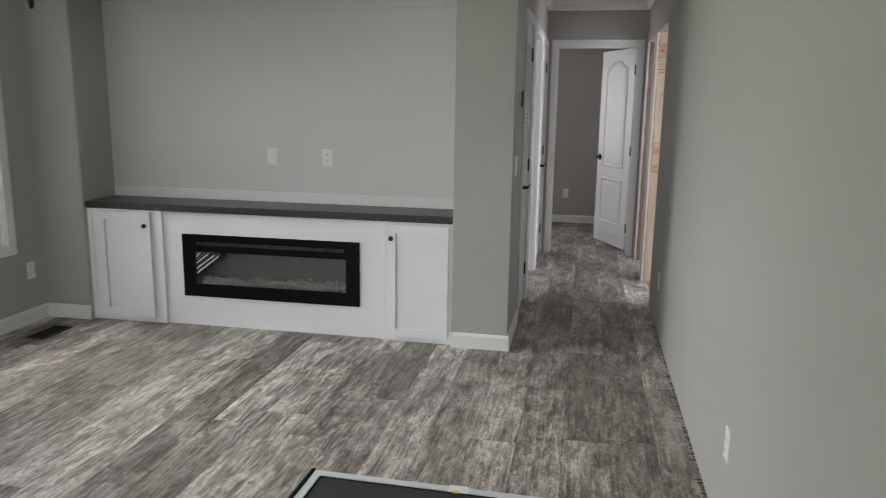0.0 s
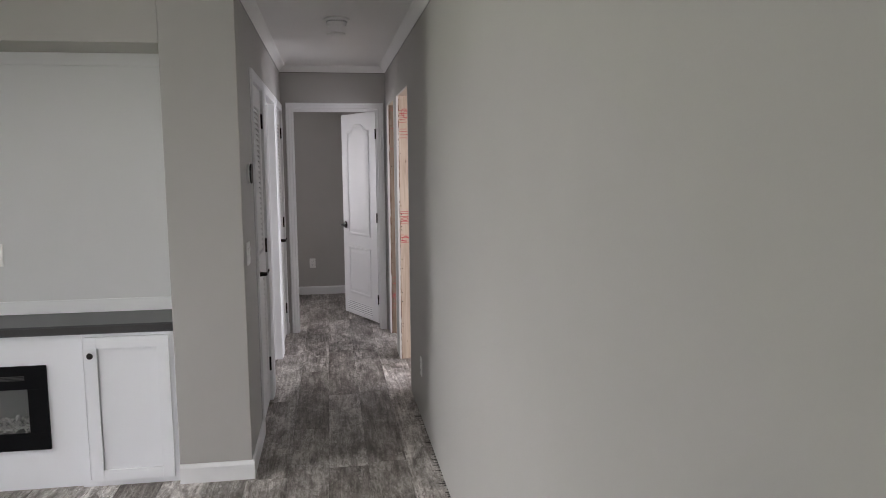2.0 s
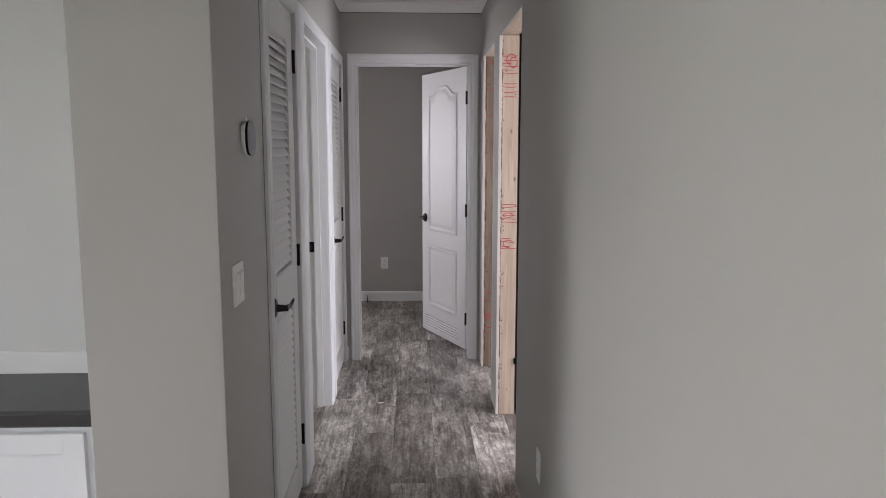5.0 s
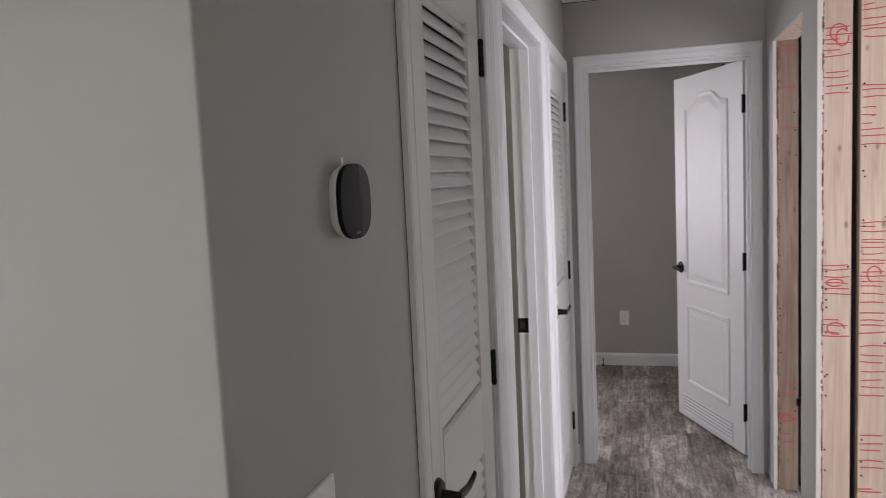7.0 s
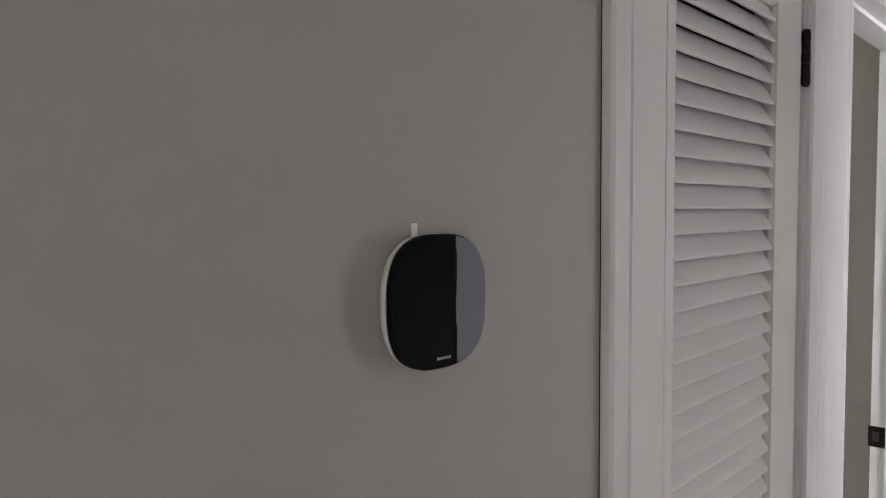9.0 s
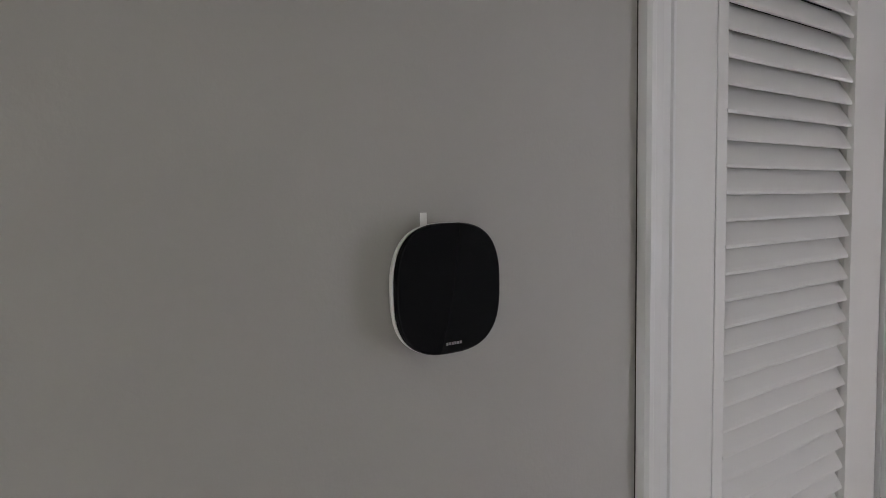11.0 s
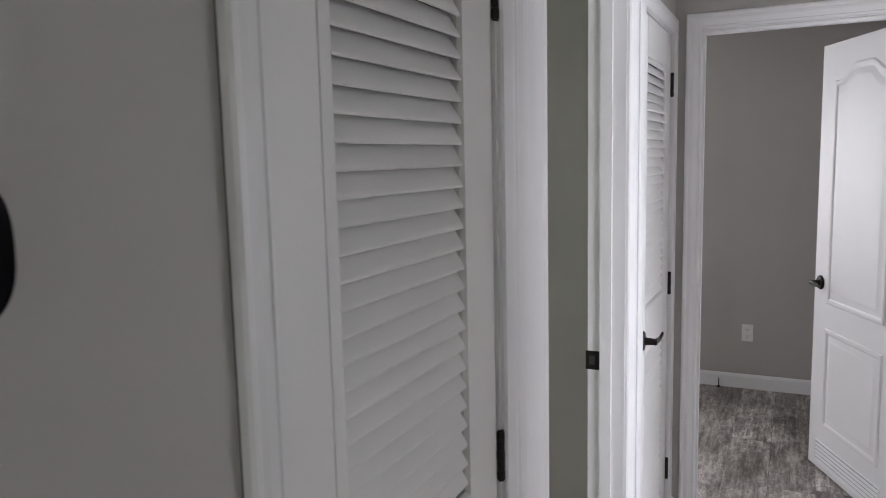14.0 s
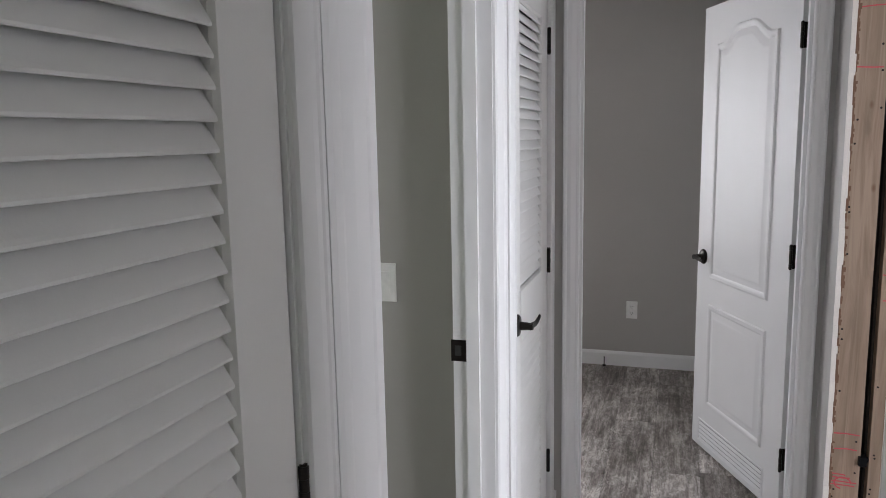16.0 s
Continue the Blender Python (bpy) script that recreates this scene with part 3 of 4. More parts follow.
def louver_door(name, y0, y1, label):
    """A closed closet door, hinged at y1, with two louvered fields."""
    d = thing(name, pose(0, 0, 0), label, "door", "louvered closet doors", "structure")
    xf, xb = -0.016, -0.050
    a, b = y0 + 0.129, y1 - 0.117
    fields = ((0.135, 0.852), (1.018, 1.905))
    part("stile", box(bmesh.new(), xb, xf, y0, a - 0.028, 0.008, 2.028, 0.002), LOUVER, d)
    part("inner_stile", box(bmesh.new(), xb, xf - 0.0015, a - 0.0235, a, 0.008, 2.028, 0.002), LOUVER, d)
    part("groove", box(bmesh.new(), xb, xf - 0.009, a - 0.0285, a - 0.023, 0.008, 2.028), LOUVER, d)
    part("stile", box(bmesh.new(), xb, xf, b, y1, 0.008, 2.028, 0.0015), LOUVER, d)
    for z0, z1 in ((0.008, fields[0][0]), (fields[0][1], fields[1][0]), (fields[1][1], 2.028)):
        part("rail", box(bmesh.new(), xb, xf - 0.0004, a, b, z0, z1), LOUVER, d)
    for z0, z1 in fields:
        # sloped sticking round the field
        bm = bmesh.new()
        w = 0.005
        for p, q, r, s in (((a, z0), (b, z0), (b - w, z0 + w), (a + w, z0 + w)), ((a, z1), (b, z1), (b - w, z1 - w), (a + w, z1 - w)), ((b, z0), (b, z1), (b - w, z1 - w), (b - w, z0 + w))):
            outer = [bm.verts.new((xf + 0.0003, *p)), bm.verts.new((xf + 0.0003, *q))]
            inner = [bm.verts.new((xf - 0.007, *r)), bm.verts.new((xf - 0.007, *s))]
            deep = [bm.verts.new((xb, *r)), bm.verts.new((xb, *s))]
            bm.faces.new((outer[0], outer[1], inner[0], inner[1]))
            bm.faces.new((inner[0], inner[1], deep[1], deep[0]))
        part("sticking", bm, LOUVER, d)
        # flat dark sheet, its colour standing in for the closet's shade
        part("shade_backing", box(bmesh.new(), xb - 0.004, xb - 0.001, a - 0.02, b + 0.02, z0 - 0.02, z1 + 0.02), SLOT, d, "dark sheet in place of the closet's shade behind the slats")
    bm = bmesh.new()
    prism(bm, [(-0.0400, 0.0355), (-0.0390, 0.0382), (-0.0372, 0.0385), (-0.0190, 0.0080), (-0.0168, 0.0036), (-0.0168, 0.0006), (-0.0180, -0.0003), (-0.0225, 0.0006)], 0.0, b - a - 0.0045, "y")
    slat = mesh_of(bm, "slat", LOUVER)
    # heights counted from one slat edge
    for z0, z1 in fields:
        k0 = math.ceil((z0 + 0.004 - 1.617) / PITCH)
        z = 1.617 + k0 * PITCH
        while z + 0.020 < z1:
            s = new("slat", slat)
            s.location = (0, a - 0.002, z)
            s.parent = d
            z += PITCH
    lever(d, xf, y0 + 0.062, 0.924, (1, 0, 0), (0, 1, 0))
    for z in (0.240, 1.037, 1.837):
        hinge(d, XL - 0.001, y1 + 0.008, z, None, 0.0075)
    return d


louver_door("door_1", 5.077, 5.675, "closed white closet door with slanted louver slats")
louver_door("door_2", 6.978, 7.592, "closed white closet door with slanted louver slats")

# strike plate in the doorway jamb
sp = thing("strike_plate", pose(-0.112, OPEN[1] - 0.014, 0.928), "dark bronze strike plate on a white door jamb", "strike plate")
part("plate", boxes((-0.019, 0.034, -0.0022, 0, -0.030, 0.030), bevel=0.001), BRONZE, sp)
part("latch_hole", boxes((-0.008, 0.010, -0.0030, -0.0022, -0.014, 0.014)), SLOT, sp)
part("lip", boxes((0.034, 0.0395, -0.0065, 0.0, -0.022, 0.022), bevel=0.001), BRONZE, sp)

# bathroom door, open into the room
bd = thing("door_3", pose(-0.128, OPEN[0] + 0.018, 0, 0, 0, 188), "white panel door standing open into the bathroom", "door", kind="structure")
part("slab", boxes((0.0, 0.80, 0.0, 0.035, 0.010, 2.022), bevel=0.0015), DOORW, bd)


# ---- arched panel door to the bedroom ----
def panel_ring(outline_of, levels, y_face):
    """A moulded field: nested outlines (inset, height over the face); faces to -y."""
    bm, prev = bmesh.new(), None
    for inset, lift in levels:
        loop = [bm.verts.new((u, y_face - lift, v)) for u, v in outline_of(inset)]
        if prev:
            n = len(loop)
            for i in range(n):
                bm.faces.new((prev[i], prev[(i + 1) % n], loop[(i + 1) % n], loop[i]))
        prev = loop
    bm.faces.new(prev)
    return bm


def arched(x0, x1, z0, z1, rise):
    def outline(inset):
        a, b, c = x0 + inset, x1 - inset, z0 + inset
        pts = [(a, c), (b, c)]
        for i in range(25):
            u = i / 24
            s = min(1.0, max(0.0, (min(u, 1 - u) - 0.08) / 0.30))
            s = s * s * (3 - 2 * s)
            pts.append((b + (a - b) * u, z1 - inset + rise * s))
        return pts
    return outline


def square(x0, x1, z0, z1):
    return lambda i: [(x0 + i, z0 + i), (x1 - i, z0 + i), (x1 - i, z1 - i), (x0 + i, z1 - i)]


LEVELS = [(0, 0.0003), (0.005, 0.0075), (0.012, 0.0090), (0.020, 0.0070), (0.028, 0.0010), (0.036, 0.0010), (0.056, 0.0072), (0.059, 0.0075), (0.066, 0.0075)]
W = 0.750
ed = thing("door_4", pose(0.853, 7.836, 0, 0, 0, 180 - 65.9), "white moulded two-panel door with an arched top panel, standing open", "door", kind="structure")
# the leaf runs along +x of its own frame, and its hall face looks to +y
slab = part("slab", boxes((0.0, W, -0.035, 0.0, 0.010, 2.053), bevel=0.0015), DOORW, ed)


def flip(bm):
    for v in bm.verts:
        v.co.y = -v.co.y
    return bm


part("panel", flip(panel_ring(arched(0.140, W - 0.125, 0.838, 1.882, 0.064), LEVELS, 0.0)), DOORW, ed, smooth=True)
part("panel", flip(panel_ring(square(0.140, W - 0.125, 0.228, 0.718), LEVELS, 0.0)), DOORW, ed, smooth=True)
grille = part("vent_grille", boxes((0.115, 0.685, 0.0, 0.004, 0.032, 0.040), (0.115, 0.685, 0.0, 0.004, 0.140, 0.148), (0.115, 0.124, 0.0, 0.004, 0.040, 0.140), (0.676, 0.685, 0.0, 0.004, 0.040, 0.140), bevel=0.001), DOORW, ed, "white vent grille")
# grey backing puts the shade between the slats into colour
part("vent_shade", boxes((0.124, 0.676, 0.0, 0.0008, 0.040, 0.140)), GREYP, grille, "grey sheet for the shade between the grille's slats")
bm = prism(bmesh.new(), [(0.0010, 0.0170), (0.0022, 0.0178), (0.0068, 0.0060), (0.0064, 0.0045), (0.0010, 0.0050)], 0.0, 0.545, "x")
slat = mesh_of(bm, "slat", DOORW)
for i in range(5):
    s = new("slat", slat)
    s.location = (0.1245, 0, 0.039 + i * 0.0196)
    s.parent = grille
lever(ed, W - 0.060, 0.0, 0.930, (0, 1, 0), (-1, 0, 0))
lever(ed, W - 0.060, -0.035, 0.930, (0, -1, 0), (-1, 0, 0))
for z in (0.240, 1.037, 1.837):
    hinge(ed, -0.006, 0.004, z, ((0.003, -0.038), (0.0052, 0.0)))
jl = thing("hinge_leaves", pose(0.866, YE + T, 0), "dark bronze hinge leaves on the white jamb", "hinge")
for z in (0.240, 1.037, 1.837):
    part("leaf", boxes((-0.0018, 0.0, -0.040, -0.002, z - 0.045, z + 0.045)), BRONZE, jl)


# ---- plates, thermostat ----
def outlet(m, label, name="wall_outlet"):
    """A duplex outlet; its face looks to +x of its own frame, z up, centre at the origin."""
    o = thing(name, m, label, "outlet", "wall outlets")
    part("cover_plate", boxes((0, 0.005, -0.035, 0.035, -0.0575, 0.0575), bevel=0.0022), WHITEP, o)
    for z in (-0.021, 0.021):
        sock = part("socket", boxes((0.005, 0.0075, -0.0165, 0.0165, z - 0.0135, z + 0.0135), bevel=0.001), WHITEP, o)
        slots = bmesh.new()
        for y in (-0.006, 0.006):
            box(slots, 0.0075, 0.0079, y - 0.0012, y + 0.0012, z - 0.002, z + 0.007)
        box(slots, 0.0075, 0.0079, -0.002, 0.002, z - 0.010, z - 0.006)
        part("slots", slots, SLOT, sock, "dark slots")
    part("screw", cyl(bmesh.new(), (0, 0), 0.003, 0.005, 0.0062, "x", 10), WHITEP, o)
    return o


def switch(m, gangs, label):
    s = thing("light_switch", m, label, "light switch", "light switches")
    w = {1: 0.035, 2: 0.058, 3: 0.081}[gangs]
    part("cover_plate", boxes((0, 0.0055, -w, w, -0.0575, 0.0575), bevel=0.0022), WHITEP, s)
    for g in range(gangs):
        y = (g - (gangs - 1) / 2) * 0.046
        r = part("rocker", bmesh.new(), WHITEP, s)
        bm = bmesh.new()
        prism(bm, [(0.0055, -0.033), (0.0085, -0.033), (0.0065, 0.0), (0.0105, 0.033), (0.0055, 0.033)], y - 0.0165, y + 0.0165, "y")
        bmesh.ops.recalc_face_normals(bm, faces=bm.faces)
        bm.to_mesh(r.data)
        bm.free()
    return s


def blank_plate(m, label):
    s = thing("cable_plate", m, label, "wall plate")
    part("cover_plate", boxes((0, 0.005, -0.035, 0.035, -0.0575, 0.0575), bevel=0.0022), WHITEP, s)
    part("insert", boxes((0.005, 0.0066, -0.0165, 0.0165, -0.033, 0.033), bevel=0.0006), WHITEP, s)
    return s


switch(pose(XL, 4.604, 1.112), 2, "white double rocker switch on the greige hall wall")
switch(pose(-0.368, 6.85, 1.083, 0, 0, -90), 1, "white light switch on the bathroom wall")
outlet(pose(0.185, 9.70, 0.368, 0, 0, -90), "white duplex outlet on the bedroom wall")
outlet(pose(XR, 5.13, 0.325, 0, 0, 180), "white duplex outlet low on the hall wall")
outlet(pose(XR, 2.620, 0.335, 0, 0, 180), "white duplex outlet low on the long greige wall")
outlet(pose(XW, 4.297, 0.343), "white duplex outlet below the living room window")
outlet(pose(-1.280, YB, 1.113, 0, 0, -90), "white duplex outlet above the fireplace counter")
blank_plate(pose(-1.672, YB, 1.113, 0, 0, -90), "white cable plate above the fireplace counter")


def squircle(w, h, p, k=72):
    out = []
    for i in range(k):
        t = 2 * math.pi * i / k
        c, s = math.cos(t), math.sin(t)
        out.append((w / 2 * math.copysign(abs(c) ** (2 / p), c), h / 2 * math.copysign(abs(s) ** (2 / p), s)))
    return out


def lofted(levels, p=2.75):
    """Stacked rounded outlines (x, width, height), closed at both ends."""
    bm, prev = bmesh.new(), None
    for x, w, h in levels:
        loop = [bm.verts.new((x, u, v)) for u, v in squircle(w, h, p)]
        if prev:
            n = len(loop)
            for i in range(n):
                bm.faces.new((prev[i], prev[(i + 1) % n], loop[(i + 1) % n], loop[i]))
        else:
            bm.faces.new(loop[::-1])
        prev = loop
    bm.faces.new(prev)
    return bm


th = thing("thermostat", pose(XL + 0.0006, 4.753, 1.5155, 0, 0, -1.1), "rounded black glass thermostat with a white base on the hall wall", "thermostat")
part("base", lofted([(0, 0.0880, 0.0880), (0.003, 0.0930, 0.0930), (0.0095, 0.1010, 0.1010), (0.0120, 0.1020, 0.1020), (0.0135, 0.1015, 0.1015)]), WHITEP, th, "white plastic base", True)
part("bezel", lofted([(0.0130, 0.0980, 0.0980), (0.0150, 0.1015, 0.1015), (0.0192, 0.1020, 0.1020)]), BLACK, th, "thin black rim", True)
part("face", lofted([(0.0192, 0.1018, 0.1018), (0.0203, 0.1010, 0.1010), (0.0207, 0.0995, 0.0995)]), FACE, th, "glossy black glass")
part("wordmark", boxes(*[(0.0207, 0.0208, -0.0060 + i * 0.00265, -0.0040 + i * 0.00265, -0.0440, -0.0418) for i in range(6)]), GREYP, th, "small grey maker's mark")
part("pull_tab", boxes((0.011, 0.0116, -0.0225, -0.0165, 0.040, 0.0590)), WHITEP, th, "small pale film tab")

# smoke alarm and sensor on the hall ceiling


def round_thing(bm, rings, k=40):
    prev = None
    for r, z in rings:
        loop = [bm.verts.new((r * math.cos(2 * math.pi * i / k), r * math.sin(2 * math.pi * i / k), z)) for i in range(k)]
        if prev:
            for i in range(k):
                bm.faces.new((prev[i], prev[(i + 1) % k], loop[(i + 1) % k], loop[i]))
        else:
            bm.faces.new(loop)
        prev = loop
    bm.faces.new(prev)
    return bm


sm = thing("smoke_alarm", pose(0.480, 5.42, H), "round white smoke alarm on the hall ceiling", "smoke alarm")
part("base", round_thing(bmesh.new(), [(0.074, 0), (0.079, -0.003), (0.079, -0.010), (0.072, -0.013), (0.05, -0.014)]), WHITEP, sm, "", True)
part("cover", round_thing(bmesh.new(), [(0.056, -0.013), (0.060, -0.030), (0.056, -0.046), (0.044, -0.053), (0.020, -0.055)]), WHITEP, sm, "", True)
vent = bmesh.new()
for i in range(24):
    a = 2 * math.pi * i / 24
    x, y = 0.0575 * math.cos(a), 0.0575 * math.sin(a)
    box(vent, x - 0.003, x + 0.003, y - 0.003, y + 0.003, -0.0255, -0.0155)
part("vent_slots", vent, GREYP, sm, "grey vent slots")
cp = thing("ceiling_sensor", pose(0.482, 5.93, H), "flat round white cover plate on the hall ceiling", "ceiling plate")
part("cover", round_thing(bmesh.new(), [(0.058, 0), (0.064, -0.003), (0.064, -0.010), (0.054, -0.016), (0.02, -0.018)]), WHITEP, cp, "", True)

# ---- fireplace wall ----
YF, ZC = 4.470, 0.758


def shaker_cabinet(x0, x1, knob_left, label, face_filler):
    c = thing("cabinet", pose(x0, YF, 0), label, "cabinet", "cabinets beside the fireplace")
    w = x1 - x0
    part("body", boxes((0, w, 0.004, YB - YF - 0.002, FL, ZC)), CABINET, c)
    part("face_frame", boxes((0, w, -0.003, 0.004, FL, 0.022), (0, w, -0.003, 0.004, ZC - 0.012, ZC), (0, 0.035, -0.003, 0.004, 0.022, ZC - 0.012), (w - 0.035, w, -0.003, 0.004, 0.022, ZC - 0.012)), CABINET, c)
    d0, d1 = face_filler
    z0, z1 = 0.018, 0.742
    dr = part("door", boxes((d0, d0 + 0.056, -0.022, -0.004, z0, z1), (d1 - 0.056, d1, -0.022, -0.004, z0, z1), (d0 + 0.056, d1 - 0.056, -0.022, -0.004, z0, z0 + 0.056), (d0 + 0.056, d1 - 0.056, -0.022, -0.004, z1 - 0.056, z1), bevel=0.0012), CABINET, c)
    part("panel", boxes((d0 + 0.0605, d1 - 0.056, -0.012, -0.005, z0 + 0.056, z1 - 0.056)), CABINET, dr)
    kx = d0 + 0.030 if knob_left else d1 - 0.030
    bm = bmesh.new()
    prev, k = None, 20
    for d, r in ((-0.022, 0.007), (-0.026, 0.006), (-0.032, 0.006), (-0.037, 0.013), (-0.043, 0.0155), (-0.048, 0.013), (-0.050, 0.006)):
        loop = [bm.verts.new((kx + r * math.cos(2 * math.pi * i / k), d, 0.656 + r * math.sin(2 * math.pi * i / k))) for i in range(k)]
        if prev:
            for i in range(k):
                bm.faces.new((prev[i], prev[(i + 1) % k], loop[(i + 1) % k], loop[i]))
        prev = loop
    bm.faces.new(prev)
    part("knob", bm, BRONZE, dr, "round dark knob", True)
    return c


shaker_cabinet(NL, -2.322, False, "white shaker cabinet with one door beside the fireplace", (0.078, 0.470))
shaker_cabinet(-0.826, -0.36, True, "white shaker cabinet with one door beside the fireplace", (0.048, 0.438))

surround = bmesh.new()
outer = [surround.verts.new((x, YF + 0.016, z)) for x, z in ((-2.320, FL), (-0.828, FL), (-0.828, ZC), (-2.320, ZC))]
inner = [surround.verts.new((x, YF + 0.016, z)) for x, z in ((-2.172, 0.204), (-0.979, 0.204), (-0.979, 0.597), (-2.172, 0.597))]
for i in range(4):
    surround.faces.new((outer[i], outer[(i + 1) % 4], inner[(i + 1) % 4], inner[i]))
bmesh.ops.extrude_face_region(surround, geom=list(surround.faces))
for v in list(surround.verts)[8:]:
    v.co.y += 0.02
piece("fireplace_panel", surround, CABINET, "smooth white panel round the electric fireplace", "panel", kind="structure")
counter = thing("countertop", pose(NL, YB, ZC), "long dark grey laminate counter above the fireplace", "countertop")
bm = prism(bmesh.new(), [(0.0, 0.0), (-0.338, 0.0), (-0.344, 0.005), (-0.346, 0.012), (-0.346, 0.036), (-0.343, 0.042), (-0.337, 0.045), (0.0, 0.045)], 0.002, 2.508, "x")
part("top", bm, COUNTER, counter)
part("front_edge", boxes((0.002, 2.508, -0.3485, -0.3462, 0.010, 0.038), bevel=0.0008), EDGE, counter, "darker front edge band")
piece("trim_niche_bottom", boxes((NL, -0.36, YB - 0.012, YB, 0.8035, 0.872), bevel=0.002), TRIM, "pale trim strip along the counter's back", "trim")
piece("trim_niche_top", boxes((NL, -0.36, YB - 0.012, YB, 2.066, 2.1285), bevel=0.002), PANEL, "pale trim strip under the niche header", "trim")
piece("trim_niche_left", boxes((NL, NL + 0.05, YB - 0.010, YB, 0.873, 2.065), bevel=0.002), PANEL, "pale trim strip in the niche corner", "trim")

fp = thing("electric_fireplace", pose(-2.186, YF + 0.016, 0.190), "wide black electric fireplace with a glass front", "fireplace")
FW, FH = 1.221, 0.420
part("frame", boxes((0, FW, -0.012, 0.0, 0, 0.086), (0, FW, -0.012, 0.0, 0.305, FH), (0, 0.090, -0.012, 0.0, 0.086, 0.305), (FW - 0.090, FW, -0.012, 0.0, 0.086, 0.305), bevel=0.0015), BLACK, fp, "black metal surround")
part("firebox", boxes((0.06, FW - 0.06, 0.190, 0.200, 0.05, 0.36), (0.06, FW - 0.06, 0.004, 0.190, 0.05, 0.060), (0.06, FW - 0.06, 0.004, 0.190, 0.350, 0.36), (0.05, 0.06, 0.004, 0.200, 0.05, 0.36), (FW - 0.06, FW - 0.05, 0.004, 0.200, 0.05, 0.36)), SOOT, fp, "dark grey firebox")
part("vent_slot", boxes((0.10, FW - 0.10, -0.0135, -0.012, 0.350, 0.372)), EDGE, fp, "long dark air slot")
part("slot_grille", boxes(*[(0.10, FW - 0.10, -0.0150, -0.0135, z, z + 0.002) for z in (0.353, 0.360, 0.367)]), BLACK, fp)
part("glass", boxes((0.090, FW - 0.090, -0.006, -0.003, 0.086, 0.305)), SMOKED, fp, "clear glass front").visible_shadow = False
rng = random.Random(12)
bed = bmesh.new()
for i in range(700):
    r = rng.uniform(0.0030, 0.0070) * (1.9 if rng.random() < 0.12 else 1.0)
    c = Vector((rng.uniform(0.10, FW - 0.10), rng.uniform(0.02, 0.15), 0.070))
    c.z += (0.022 + 0.016 * noise.noise((c.x * 7, 0.3, 0)) + 0.18 * (c.y - 0.02)) * rng.uniform(0.4, 1.0)
    made = bmesh.ops.create_icosphere(bed, subdivisions=1, radius=r, matrix=Matrix.Translation(c) @ Euler((rng.uniform(0, 3), rng.uniform(0, 3), 0)).to_matrix().to_4x4() @ Matrix.Diagonal((rng.uniform(1.0, 2.6), 1, 0.7, 1)))
    for v in made["verts"]:
        v.co += Vector((rng.uniform(-1, 1), rng.uniform(-1, 1), rng.uniform(-0.6, 0.6))) * r * 0.4
for i in range(26):
    x = 0.12 + i * 0.039 + rng.uniform(-0.03, 0.03)
    a, ln, r = rng.uniform(-0.7, 0.7), rng.uniform(0.05, 0.13), rng.uniform(0.006, 0.010)
    made = bmesh.ops.create_cone(bed, cap_ends=True, segments=7, radius1=r, radius2=r * 0.5, depth=ln, matrix=Matrix.Translation((x, 0.05, 0.100 + rng.uniform(-0.01, 0.018))) @ Euler((0.2, radians(90) + a * 0.5, a)).to_matrix().to_4x4())
    for v in made["verts"]:
        v.co += Vector((rng.uniform(-1, 1), rng.uniform(-1, 1), rng.uniform(-1, 1))) * 0.003
tagged(part("ember_bed", bed, STONE, fp, "grey driftwood and stones"), kind="stuff")

st = thing("paper_label", pose(-2.100, YF + 0.0085, 0.345), "striped red, white and blue paper label on the fireplace glass", "label")


def slanted(bm, a, b, w, y0):
    """A thin bar from a to b in the plane of the glass."""
    d = (Vector(b) - Vector(a)).normalized()
    q = Vector((-d.y, d.x)) * w / 2
    pts = [Vector(a) + q, Vector(b) + q, Vector(b) - q, Vector(a) - q]
    return prism(bm, [(p.x, p.y) for p in pts], y0, y0 - 0.0004, "y")


part("paper", prism(bmesh.new(), [(0.006, -0.008), (0.180, 0.122), (0.162, 0.143), (0.006, 0.148)], 0.005, 0.0046, "y"), SLOT, st)
bars = bmesh.new()
for a, b in (((0.008, 0.003), (0.173, 0.128)), ((0.008, 0.034), (0.138, 0.130)), ((0.008, 0.070), (0.097, 0.139)), ((0.008, 0.111), (0.036, 0.141))):
    slanted(bars, a, b, 0.0075, 0.0044)
part("stripes", bars, WHITEP, st, "white stripes")
part("stripes", slanted(bmesh.new(), (0.008, 0.091), (0.066, 0.140), 0.013, 0.0038), DULL_RED, st, "dull red stripe")
part("corner", slanted(bmesh.new(), (0.008, 0.126), (0.022, 0.137), 0.013, 0.0034), BLUE, st, "blue corner")


